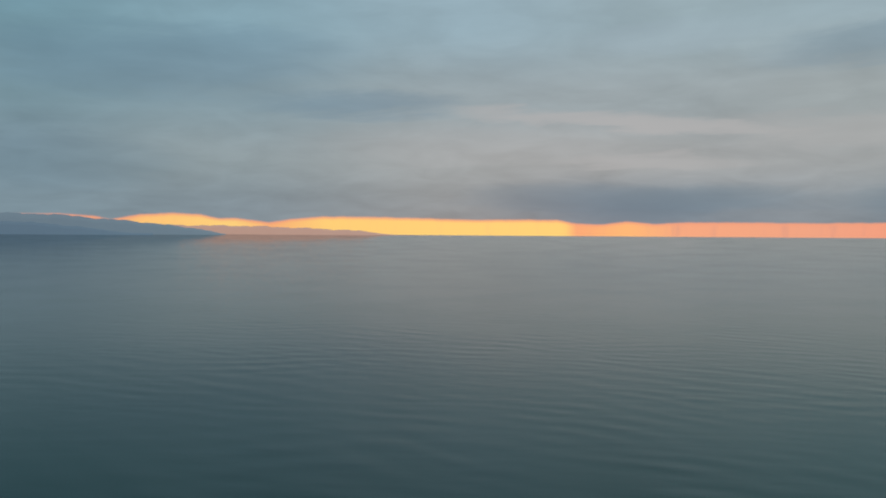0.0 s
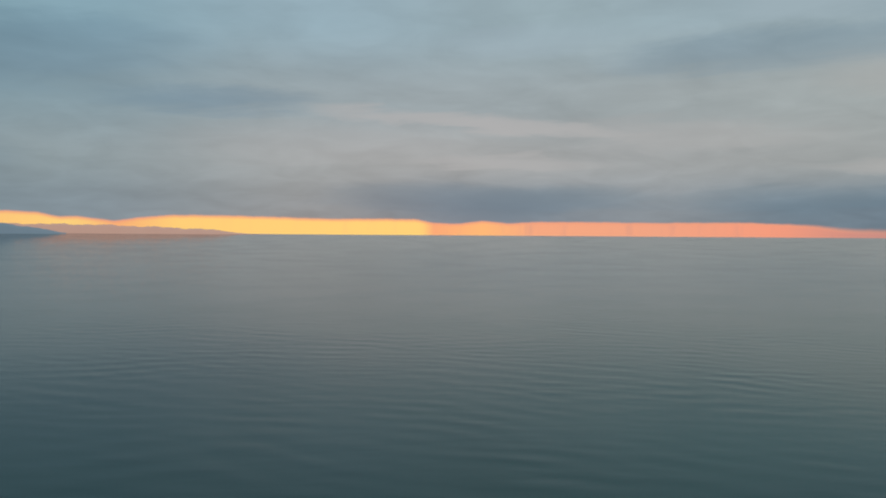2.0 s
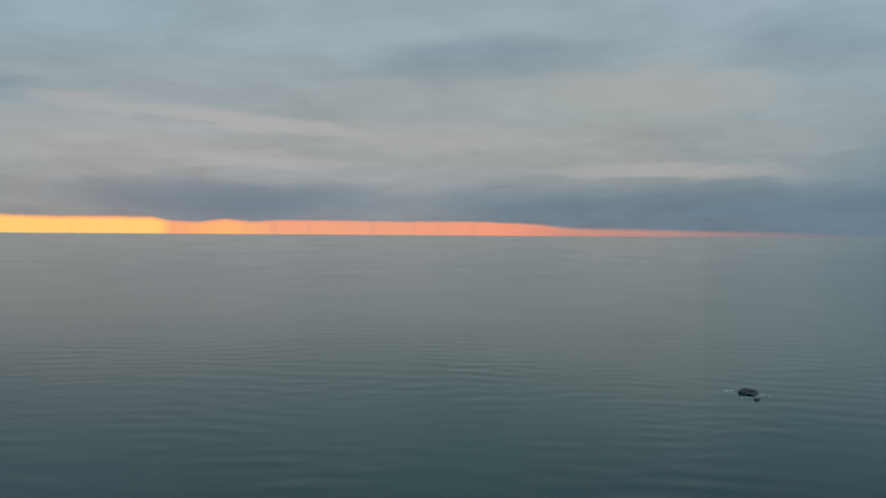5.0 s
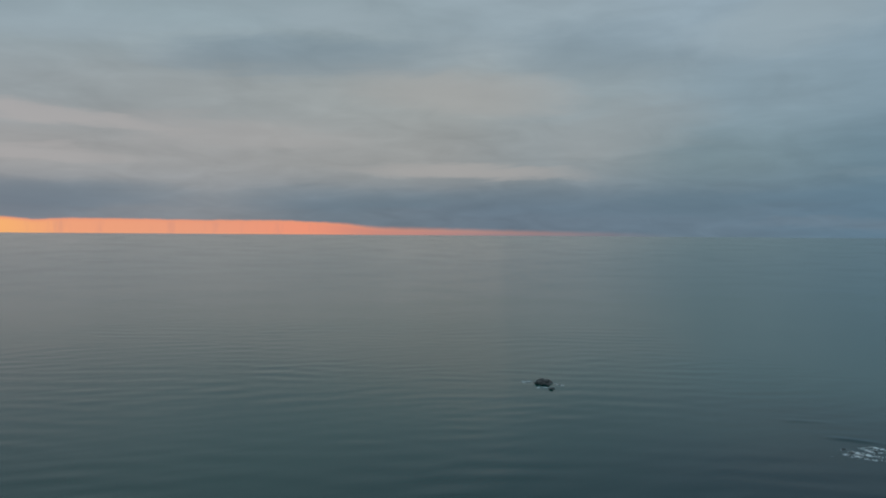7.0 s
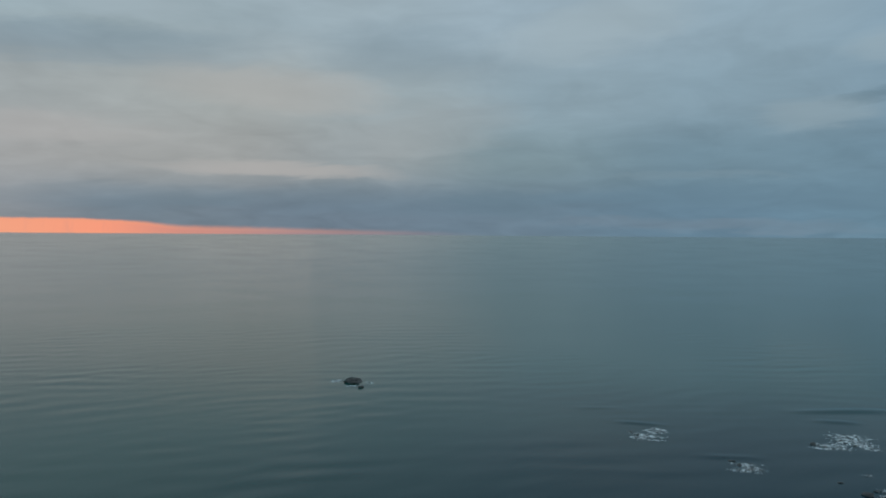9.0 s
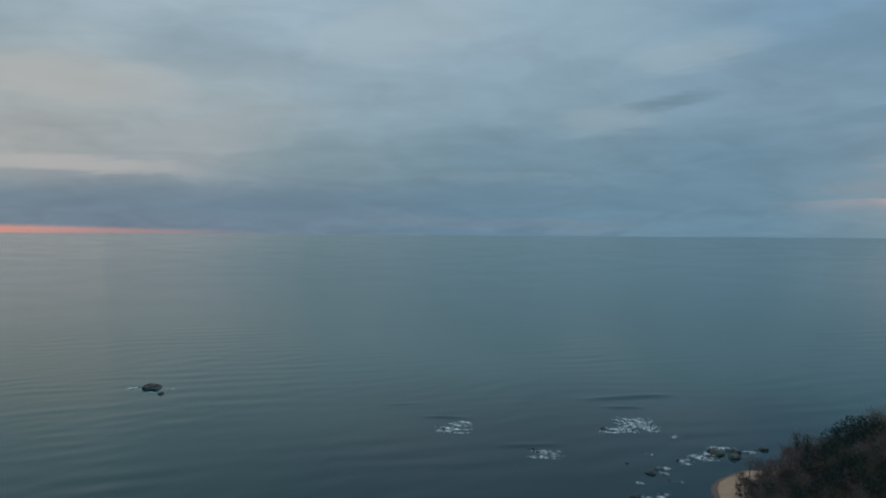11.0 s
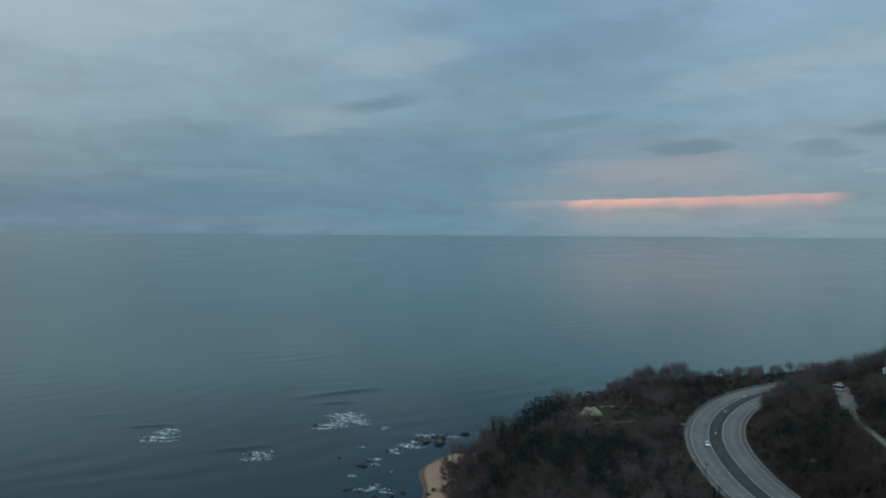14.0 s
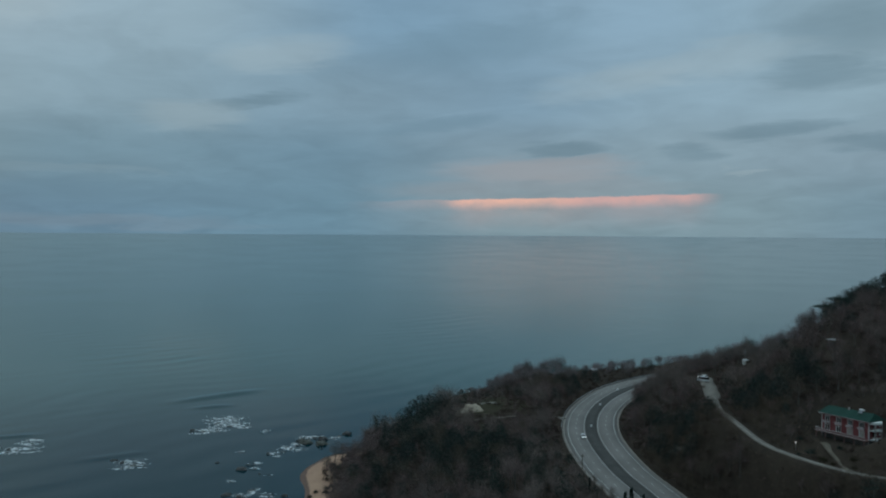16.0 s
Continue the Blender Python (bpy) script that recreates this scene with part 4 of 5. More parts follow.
RED_WALL = mottled("red_plaster", (0.136, 0.030, 0.032), (0.192, 0.048, 0.048), 0.5, 0.85, 0.01)
TRIM = mottled("weathered_white_trim", (0.328, 0.273, 0.269), (0.452, 0.390, 0.382), 0.5, 0.8)
BALUSTER = mottled("dull_rose_balusters", (0.13, 0.070, 0.066), (0.19, 0.11, 0.10), 0.8, 0.85)
DRAPE = mottled("pale_curtain", (0.20, 0.18, 0.16), (0.30, 0.27, 0.24), 1.2, 0.9)
WHITE = mottled("white_plaster", (0.60, 0.60, 0.59), (0.78, 0.78, 0.76), 0.5, 0.75)
GREEN_ROOF = mottled("green_roof_sheet", (0.007, 0.034, 0.026), (0.013, 0.052, 0.040), 0.4, 0.8, 0.02, shine=0.2)
GREY_WALL = mottled("grey_render", (0.072, 0.069, 0.066), (0.114, 0.111, 0.105), 0.5, 0.9)
GLASS = plain_glass("window_glass")
# inner wall and floor: the dimness of the rooms is put into this colour
ROOM_DARK = mottled("dim_room", (0.05, 0.045, 0.04), (0.09, 0.08, 0.07), 0.6, 0.9)
CAR_WHITE = mottled("white_car_paint", (0.70, 0.71, 0.72), (0.80, 0.80, 0.80), 2.0, 0.25)
RUBBER = mottled("tyre_rubber", (0.02, 0.02, 0.02), (0.035, 0.035, 0.035), 3.0, 0.9)
LAMP = glowing("headlamp_glass", (1.0, 0.95, 0.85), 1.2)
BULB = glowing("lit_bulb", (1.0, 0.95, 0.86), 2.0)
TIN = mottled("pale_tin_roof", (0.50, 0.51, 0.52), (0.66, 0.67, 0.68), 1.0, 0.5, metal=0.2)
STONE_WALL = mottled("pale_stone_wall", (0.210, 0.195, 0.165), (0.330, 0.307, 0.270), 0.6, 0.95, 0.05)
EARTH = mottled("bare_pale_earth", (0.22, 0.18, 0.14), (0.38, 0.32, 0.25), 0.25, 1.0, 0.10, shine=0.1)
PATH_EARTH = mottled("trodden_earth", (0.085, 0.069, 0.051), (0.145, 0.120, 0.090), 0.3, 0.95, 0.03)
DARK_WOOD = mottled("weathered_wood", (0.06, 0.05, 0.04), (0.11, 0.09, 0.07), 2.0, 0.9)


def ground_at(x, y):
    return float(ground(np.array([x]), np.array([y]))[0])


# ---------------------------------------------------------------- rocks and white water
def rock(x, y, wide, deep, high, seed, mat, label, turn=0.0, z=0.0):
    rng = random.Random(seed)
    bm = bmesh.new()
    bmesh.ops.create_icosphere(bm, subdivisions=3, radius=1.0)
    off = Vector((rng.uniform(-50, 50), rng.uniform(-50, 50), rng.uniform(-50, 50)))
    for v in bm.verts:
        p = v.co.copy()
        k = 1.0 + 0.55 * noise.noise(p * 1.3 + off) + 0.28 * noise.noise(p * 3.1 + off) + 0.12 * noise.noise(p * 7.0 + off)
        v.co = Vector((p.x * k * wide / 2, p.y * k * deep / 2, (p.z * k + 0.05) * high))
    ob = part("sea_rock", bm, mat)
    ob.matrix_world = pose(x, y, z, 0, 0, turn)
    return tagged(ob, label, "rock", "rocks off the beach")


def foam(x, y, wide, deep, flakes, seed, label="torn white foam where swell breaks on rocks", low=0.16):
    """Long torn strands of white water, lying across the run of the swell."""
    rng = np.random.default_rng(seed)
    d = math.hypot(x, y)
    ax, ay = np.array([y, -x]) / d, np.array([x, y]) / d
    V, F = [], []
    lines = max(2, int(deep / 2.6))
    size = 0.6 if wide < 9 else 1.0
    for i in range(int(flakes * 4 / size)):
        # strands one behind another, thinning out to the ends
        j = rng.integers(lines)
        loose = rng.uniform() < 0.25
        reach = 0.35 + 0.65 * math.sin(seed * 1.7 + j * 2.3) ** 2
        u = np.clip(rng.normal(0.40 * math.sin(seed + j * 1.9), 0.36 * reach), -1, 1)
        v = (j + 0.5) / lines * 2 - 1 + 0.25 * math.sin(u * 4 + j * 2.1 + seed) + rng.normal(0, 0.26 if loose else 0.06)
        c = np.array([x, y]) + ax * u * wide / 2 + ay * v * deep / 2
        ln, wd = size * rng.uniform(0.8, 4.2) * (1.25 - abs(u)), size * rng.uniform(0.12, 0.5) * (0.6 if loose else 1.0) * (0.55 if wide < 7 else 1.0)
        turn = rng.normal(0.25 * math.sin(seed) + 0.12 * math.cos(u * 3 + j), 0.14)
        n = 8
        k = len(V)
        V.append((*c, low + rng.uniform(0.02, 0.16)))
        for j in range(n):
            a = j * 2 * math.pi / n
            r = rng.uniform(0.4, 1.1)
            p, q = math.cos(a) * ln * r, math.sin(a) * wd * r
            p, q = p * math.cos(turn) - q * math.sin(turn), p * math.sin(turn) + q * math.cos(turn)
            e = c + ax * p + ay * q
            V.append((*e, low - 0.12))
        F += [(k, k + 1 + j, k + 1 + (j + 1) % n) for j in range(n)]
    ob = new("sea_foam", mesh_of("sea_foam", V, F, FOAM))
    return tagged(ob, label, "foam", kind="stuff")


def build_shoals():
    dark = "dark wet rock awash in the sea"
    # the lone rock far out
    rock(417, 391, 10, 11, 2.9, 1, ROCK, "large dark rock standing alone in the open sea", 40)
    rock(413, 385, 5, 6, 1.6, 3, ROCK, "dark shoulder of the lone sea rock", 25)
    rock(406, 373, 5.0, 4.0, 1.0, 2, ROCK, dark, 40)
    foam(412, 401, 9, 6, 64, 11)
    foam(419, 398, 10, 5, 20, 13)
    foam(405, 380, 8, 4, 44, 12)
    foam(421, 380, 8, 6, 10, 14)
    # three shoals with breaking water
    foam(394, 171, 22, 13, 64, 21)
    foam(410, 172, 13, 12, 40, 22, "small white breaking wave crest")
    for i, (x, y, w_, h) in enumerate(((396, 176, 2.6, 0.5), (393, 171, 2.2, 0.4), (399, 181, 2.0, 0.4))):
        rock(x, y, w_, w_ * 0.8, h, 30 + i, ROCK, dark, 30 * i)
    foam(369, 112, 18, 14, 80, 23)
    for i, (x, y, w_, h) in enumerate(((371, 117, 2.6, 0.7), (367, 111, 3.0, 0.6), (376, 122, 3.0, 0.4))):
        rock(x, y, w_, w_ * 0.8, h, 40 + i, ROCK, dark, 50 * i)
    foam(450, 88, 25, 26, 110, 24)
    foam(430, 93, 24, 10, 50, 25)
    foam(440, 78, 12, 12, 26, 26)
    for i, (x, y, w_, h) in enumerate(((431, 101, 3.4, 0.8), (429, 95, 2.6, 0.5), (446, 92, 2.6, 0.5), (440, 84, 2.4, 0.4))):
        rock(x, y, w_, w_ * 0.8, h, 50 + i, ROCK, dark, 35 * i)
    # the reef off the end of the beach
    for i, (x, y, w_, d_, h, m) in enumerate(((404, 41, 7.0, 6.0, 1.5, WEED), (401, 33.5, 7.0, 6.0, 1.5, WEED), (411, 34, 5.0, 4.0, 1.4, ROCK), (408, 44, 4.0, 3.0, 0.9, ROCK),
                                             (421, 22.5, 4.4, 4.0, 1.3, ROCK), (416, 26, 2.4, 2.0, 0.5, ROCK), (393, 33, 1.6, 1.6, 0.5, ROCK), (384, 56, 2.4, 2.0, 0.7, ROCK),
                                             (413, 38, 2.6, 2.2, 0.8, ROCK), (399, 45, 2.0, 1.6, 0.5, ROCK), (388, 50, 2.2, 1.6, 0.4, ROCK))):
        rock(x, y, w_, d_, h, 60 + i, m, "rounded weed-covered rock in the shallows" if m is WEED else dark, 28 * i)
    foam(396, 47, 15, 12, 44, 27)
    foam(384, 53, 8, 9, 20, 28)
    foam(415, 39, 20, 7, 44, 29)
    foam(413, 28, 10, 4, 14, 30)
    # scattered rocks nearer in
    for i, (x, y, w_, d_, h) in enumerate(((359, 63.5, 4.6, 4.2, 1.1), (370, 76, 2.2, 2.0, 0.4), (366, 62, 2.0, 1.6, 0.4), (324, 63, 4.0, 3.0, 0.8), (329, 55, 2.0, 2.0, 0.5), (322, 58, 2.4, 2.0, 0.5),
                                           (318, 45, 2.6, 2.2, 0.6), (322, 41, 3.0, 2.4, 0.7), (316, 51, 2.2, 2.0, 0.6), (352, 55, 1.4, 1.2, 0.3))):
        rock(x, y, w_, d_, h, 80 + i, ROCK, dark, 33 * i)
    foam(368, 60, 8, 5, 16, 31)
    foam(360, 59, 6, 4, 12, 32)
    foam(342, 65, 4, 3, 8, 33)
    foam(328, 53, 8, 8, 26, 34)
    foam(324, 57, 9, 5, 16, 35)
    foam(323, 47, 8, 4, 12, 36)
    foam(429, 64, 6, 5, 9, 37, "thin scrap of drifting white foam")
    foam(388, 69, 5, 4, 7, 38, "thin scrap of drifting white foam")
    foam(350, 51, 2.5, 2, 5, 39, "thin scrap of drifting white foam")
    foam(536, -48, 5, 3, 10, 40, "white surf along the rocky shore")
    foam(528, -40, 5, 3, 8, 41, "white surf along the rocky shore")
    for i, (x, y) in enumerate(((535, -44), (529, -42), (524, -36), (541, -50), (426, 12), (432, 8), (440, 3))):
        rock(x, y, 3.4, 3.0, 1.1, 100 + i, ROCK, "dark rock on the shoreline", 41 * i)
    # on the sand
    for i, (x, y, k) in enumerate(((327, 25, 0.9), (324, 29, 0.8), (329, 22.5, 1.1), (322, 25, 1.0), (319, 31, 0.7))):
        v, f = BUSHES[i]
        bush = new("bush", mesh_of("bush", v * k, f, EVERGREEN))
        bush.matrix_world = pose(x, y, ground_at(x, y) - 0.1, 0, 0, 70 * i)
        tagged(bush, "low dark bush at the edge of the sand", "bush", "bushes on the beach")
    rock(342, 23, 2.4, 1.4, 0.5, 120, ROCK, "dark driftwood-like rock on the sand", 20, ground_at(342, 23))
    rock(344, 26, 1.0, 0.8, 0.35, 121, STONE_WALL, "pale boulder on the sand", 70, ground_at(344, 26))


build_shoals()


# ---------------------------------------------------------------- the red villa on the hillside
def panelled_wall(bm, u0, u1, z0, z1, thick, holes, to3d):
    """A wall from u0 to u1 with openings cut right through; to3d(u, depth, z) places it."""
    us = sorted({u0, u1, *(h[0] for h in holes), *(h[1] for h in holes)})
    zs = sorted({z0, z1, *(h[2] for h in holes), *(h[3] for h in holes)})
    for a, b in zip(us[:-1], us[1:]):
        for c, d in zip(zs[:-1], zs[1:]):
            if any(h[0] <= a and b <= h[1] and h[2] <= c and d <= h[3] for h in holes):
                continue
            p, q = to3d(a, 0.0, c), to3d(b, thick, d)
            box(bm, [min(i, j) for i, j in zip(p, q)], [max(i, j) for i, j in zip(p, q)])
    return bm


def window(parent, to3d, u0, u1, z0, z1, name="window", mat=None):
    """A white frame with mullion, and its pane."""
    bm = bmesh.new()
    t = 0.09
    for a, b, c, d in ((u0, u1, z0, z0 + t), (u0, u1, z1 - t, z1), (u0, u0 + t, z0 + t, z1 - t), (u1 - t, u1, z0 + t, z1 - t), ((u0 + u1) / 2 - 0.04, (u0 + u1) / 2 + 0.04, z0 + t, z1 - t)):
        p, q = to3d(a, 0.06, c), to3d(b, 0.16, d)
        box(bm, [min(i, j) for i, j in zip(p, q)], [max(i, j) for i, j in zip(p, q)])
    frame_ = part(name, bm, WHITE, parent)
    bm = bmesh.new()
    p, q = to3d(u0 + t, 0.10, z0 + t), to3d(u1 - t, 0.115, z1 - t)
    box(bm, [min(i, j) for i, j in zip(p, q)], [max(i, j) for i, j in zip(p, q)])
    pane = part("pane", bm, mat or GLASS, frame_)
    pane.visible_shadow = mat is not None
    return frame_


def hip_roof(bm, x0, x1, y0, y1, z, rise, thick=0.22):
    """A hipped roof with a deep eave board."""
    half = (y1 - y0) / 2
    ym = (y0 + y1) / 2
    lo = [bm.verts.new(p) for p in ((x0, y0, z), (x1, y0, z), (x1, y1, z), (x0, y1, z))]
    up = [bm.verts.new((v.co.x, v.co.y, z + thick)) for v in lo]
    r = [bm.verts.new((x0 + half * 0.25, ym, z + rise)), bm.verts.new((x1 - half * 0.25, ym, z + rise))]
    bm.faces.new(lo[::-1])
    for i in range(4):
        j = (i + 1) % 4
        bm.faces.new((lo[i], lo[j], up[j], up[i]))
    for f in ((up[0], up[1], r[1], r[0]), (up[1], up[2], r[1]), (up[2], up[3], r[0], r[1]), (up[3], up[0], r[0])):
        bm.faces.new(f)
    return bm


def build_villa():
    root = new("villa")
    L, D = 8.7, 7.2                        # half length, depth
    front = lambda u, d, z: (u, d, z)
    side = lambda u, d, z: (L - d, u, z)
    bays = (-6.5, -2.3, 1.9, 6.1)
    holes = [(b - 0.8, b + 0.8, 5.75, 7.35) for b in bays] + [(b - 0.85, b + 0.85, 2.45, 4.55) for b in bays]
    bm = panelled_wall(bmesh.new(), -L, L, 2.2, 8.0, 0.25, holes, front)
    part("front_wall", bm, RED_WALL, root)
    side_holes = [(2.2, 4.0, 2.45, 4.55), (2.2, 4.0, 5.35, 7.45), (5.2, 6.4, 3.1, 4.5), (5.2, 6.4, 5.9, 7.3)]
    bm = panelled_wall(bmesh.new(), 0.253, D, 2.2, 8.0, 0.25, side_holes, side)
    part("side_wall", bm, RED_WALL, root)
    part("back_wall", box(bmesh.new(), (-L, D - 0.25, 2.2), (L - 0.253, D, 8.0)), RED_WALL, root)
    part("end_wall", box(bmesh.new(), (-L, 0.253, 2.2), (-L + 0.25, D - 0.253, 8.0)), RED_WALL, root)
    part("ground_floor", box(bmesh.new(), (-L, 0.0, -1.5), (L, D, 2.197), 0.02), GREY_WALL, root, "unpainted grey basement wall")
    part("inner_floor", box(bmesh.new(), (-L + 0.26, 0.26, 5.05), (L - 0.26, D - 0.26, 5.25)), ROOM_DARK, root)
    part("inner_wall", box(bmesh.new(), (-L + 0.26, 3.4, 2.21), (L - 0.26, 3.55, 8.0)), ROOM_DARK, root)
    for i, b in enumerate(bays):
        window(root, front, b - 0.8, b + 0.8, 5.75, 7.35)
        window(root, front, b - 0.85, b + 0.85, 2.45, 4.55, "door", DRAPE if i >= 2 else None)
        # small white balcony under each upper window
        bm = box(bmesh.new(), (b - 1.15, -0.75, 5.02), (b + 1.15, -0.003, 5.16), 0.02)
        box(bm, (b - 1.15, -0.75, 5.16), (b + 1.15, -0.67, 5.75), 0.02)
        box(bm, (b - 1.15, -0.67, 5.16), (b - 1.07, -0.003, 5.75))
        box(bm, (b + 1.07, -0.67, 5.16), (b + 1.15, -0.003, 5.75))
        part("balcony", bm, TRIM, root, "small white balcony")
        bm = bmesh.new()
        for u0, u1, z0, z1 in ((b - 1.0, b - 0.8, 5.78, 7.5), (b + 0.8, b + 1.0, 5.78, 7.5), (b - 0.8, b + 0.8, 7.35, 7.5), (b - 1.05, b - 0.87, 2.27, 4.99), (b + 0.87, b + 1.05, 2.27, 4.99)):
            box(bm, (u0, -0.06, z0), (u1, -0.003, z1))
        part("window_surround", bm, TRIM, root)
    for u0, u1, z0, z1 in side_holes:
        window(root, side, u0, u1, z0, z1)
    for x in (-L, L - 0.36):
        part("corner_pilaster", box(bmesh.new(), (x, -0.09, -1.2), (x + 0.36, -0.003, 8.0), 0.02), TRIM, root, "white corner pilaster")
    part("corner_pilaster", box(bmesh.new(), (L + 0.003, -0.09, 2.2), (L + 0.09, 0.30, 8.0), 0.02), TRIM, root, "white corner pilaster")
    part("string_course", box(bmesh.new(), (-L + 0.36, -0.07, 7.72), (L - 0.36, -0.004, 7.98)), TRIM, root)
    # the long terrace on posts, with a white balustrade
    part("terrace_slab", box(bmesh.new(), (-L - 0.7, -2.5, 2.0), (L + 0.3, -0.10, 2.24), 0.02), BALUSTER, root)
    rail = part("balustrade", box(box(bmesh.new(), (-L - 0.7, -2.5, 3.08), (L + 0.3, -2.36, 3.24), 0.02), (-L - 0.7, -2.5, 2.24), (L + 0.3, -2.36, 2.42), 0.01), TRIM, root)
    for i in range(46):
        x = -L - 0.55 + i * (2 * L + 0.7) / 45
        part("baluster", box(bmesh.new(), (x - 0.09, -2.46, 2.42), (x + 0.09, -2.40, 3.08)), BALUSTER, rail)
    part("end_rail", box(box(bmesh.new(), (-L - 0.7, -2.357, 3.08), (-L - 0.56, -0.1, 3.24)), (-L - 0.7, -2.357, 2.24), (-L - 0.56, -0.1, 2.42)), TRIM, root)
    for x in (-9.1, -5.6, -2.1, 1.4, 4.9, 8.4):
        part("terrace_post", box(bmesh.new(), (x - 0.14, -2.36, -1.5), (x + 0.14, -2.08, 2.0), 0.02), BALUSTER, root, "dull rose terrace post")
    # round balconies on the end that faces the slope
    for z, deep in ((2.1, 0.22), (5.0, 0.30), (7.25, 0.72)):
        bm = bmesh.new()
        n = 14
        ring = []
        for i in range(n + 1):
            a = -math.pi / 2 + math.pi * i / n
            ring.append([bm.verts.new((L + 0.01 + math.cos(a) * r, 2.9 + math.sin(a) * r * 1.15, h)) for r, h in ((0.0, z), (2.2, z), (2.2, z + deep), (0.0, z + deep))])
        for p, q in zip(ring[:-1], ring[1:]):
            for i in range(4):
                j = (i + 1) % 4
                bm.faces.new((p[i], q[i], q[j], p[j]))
        bmesh.ops.remove_doubles(bm, verts=bm.verts, dist=0.001)
        part("canopy" if z > 7 else "round_balcony", bm, WHITE, root, "rounded white canopy over the balconies" if z > 7 else "rounded white balcony slab")
        if z < 7:
            bm = bmesh.new()
            for i in range(n):
                a, c = (-math.pi / 2 + math.pi * k / n for k in (i, i + 1))
                tube(bm, (L + math.cos(a) * 2.1, 2.9 + math.sin(a) * 2.4, z + deep + 0.85), (L + math.cos(c) * 2.1, 2.9 + math.sin(c) * 2.4, z + deep + 0.85), 0.04, 0.04, 6)
                tube(bm, (L + math.cos(a) * 2.1, 2.9 + math.sin(a) * 2.4, z + deep), (L + math.cos(a) * 2.1, 2.9 + math.sin(a) * 2.4, z + deep + 0.85), 0.025, 0.025, 6)
            part("balcony_rail", bm, TRIM, root)
    for y in (1.2, 4.6):
        part("balcony_post", tube(bmesh.new(), (L + 1.5, y, -1.2), (L + 1.5, y, 7.25), 0.15, 0.15, 10), TRIM, root)
    part("roof", hip_roof(bmesh.new(), -L - 0.8, L + 0.7, -0.9, D + 0.7, 8.0, 2.3), GREEN_ROOF, root, "green sheet-metal hipped roof")
    part("eave_board", box(bmesh.new(), (-L - 0.82, -0.96, 7.98), (L + 0.72, -0.9, 8.16)), TRIM, root)
    part("chimney", box(box(bmesh.new(), (-0.8, 3.0, 9.4), (-0.4, 3.4, 10.75), 0.02), (-0.88, 2.92, 10.75), (-0.32, 3.48, 10.87), 0.02), TRIM, root)
    base = pose(HOUSE_AT[0], HOUSE_AT[1], HOUSE_AT[2], 0, 0, -153.65) @ Matrix.Scale(0.87, 4)
    root.matrix_world = base
    tagged(root, "red two-storey villa with white balconies and green roof", "house")
    # solar water heater on the roof
    heater = new("solar_water_heater")
    part("tank", tube(bmesh.new(), (-0.95, 0.3, 1.25), (0.95, 0.3, 1.25), 0.27, 0.27, 14), WHITE, heater, "white horizontal water tank")
    panel = box(bmesh.new(), (-0.75, -0.8, -0.04), (0.75, 0.8, 0.04), 0.01)
    bmesh.ops.transform(panel, matrix=pose(0, -0.55, 0.62, 38), verts=panel.verts)
    part("collector", panel, mottled("collector_glass", (0.12, 0.14, 0.16), (0.2, 0.22, 0.24), 2.0, 0.2), heater)
    for x in (-0.8, 0.8):
        part("leg", tube(bmesh.new(), (x, 0.3, -0.3), (x, 0.3, 1.0), 0.03, 0.03, 6), STEEL_GREY, heater)
        part("leg", tube(bmesh.new(), (x, -1.2, -0.45), (x, -1.2, 0.1), 0.03, 0.03, 6), STEEL_GREY, heater)
    heater.matrix_world = base @ pose(4.4, 2.4, 10.0) @ Matrix.Scale(0.85, 4)
    tagged(heater, "white rooftop solar water heater on the green roof", "water heater")
    return root


build_villa()


# ---------------------------------------------------------------- small buildings
def small_house(name, x, y, z, turn, length, depth, high, rise, wall_mat, roof_mat, label, windows=2, foot=1.0):
    root = new(name)
    front = lambda u, d, h: (u, -depth / 2 + d, h)
    holes = [(-length / 2 + length * (i + 0.5) / windows - 0.45, -length / 2 + length * (i + 0.5) / windows + 0.45, high * 0.42, high * 0.8) for i in range(windows)]
    part("front_wall", panelled_wall(bmesh.new(), -length / 2, length / 2, -foot, high, 0.2, holes, front), wall_mat, root)
    part("back_wall", box(bmesh.new(), (-length / 2, depth / 2 - 0.2, -foot), (length / 2, depth / 2, high)), wall_mat, root)
    for sx in (-1, 1):
        x0, x1 = sorted((sx * length / 2, sx * (length / 2 - 0.2)))
        part("end_wall", box(bmesh.new(), (x0, -depth / 2 + 0.203, -foot), (x1, depth / 2 - 0.203, high)), wall_mat, root)
    for h in holes:
        window(root, front, *h)
    part("roof", hip_roof(bmesh.new(), -length / 2 - 0.4, length / 2 + 0.4, -depth / 2 - 0.4, depth / 2 + 0.4, high, rise, 0.12), roof_mat, root)
    root.matrix_world = pose(x, y, z, 0, 0, turn)
    return tagged(root, label, "house")


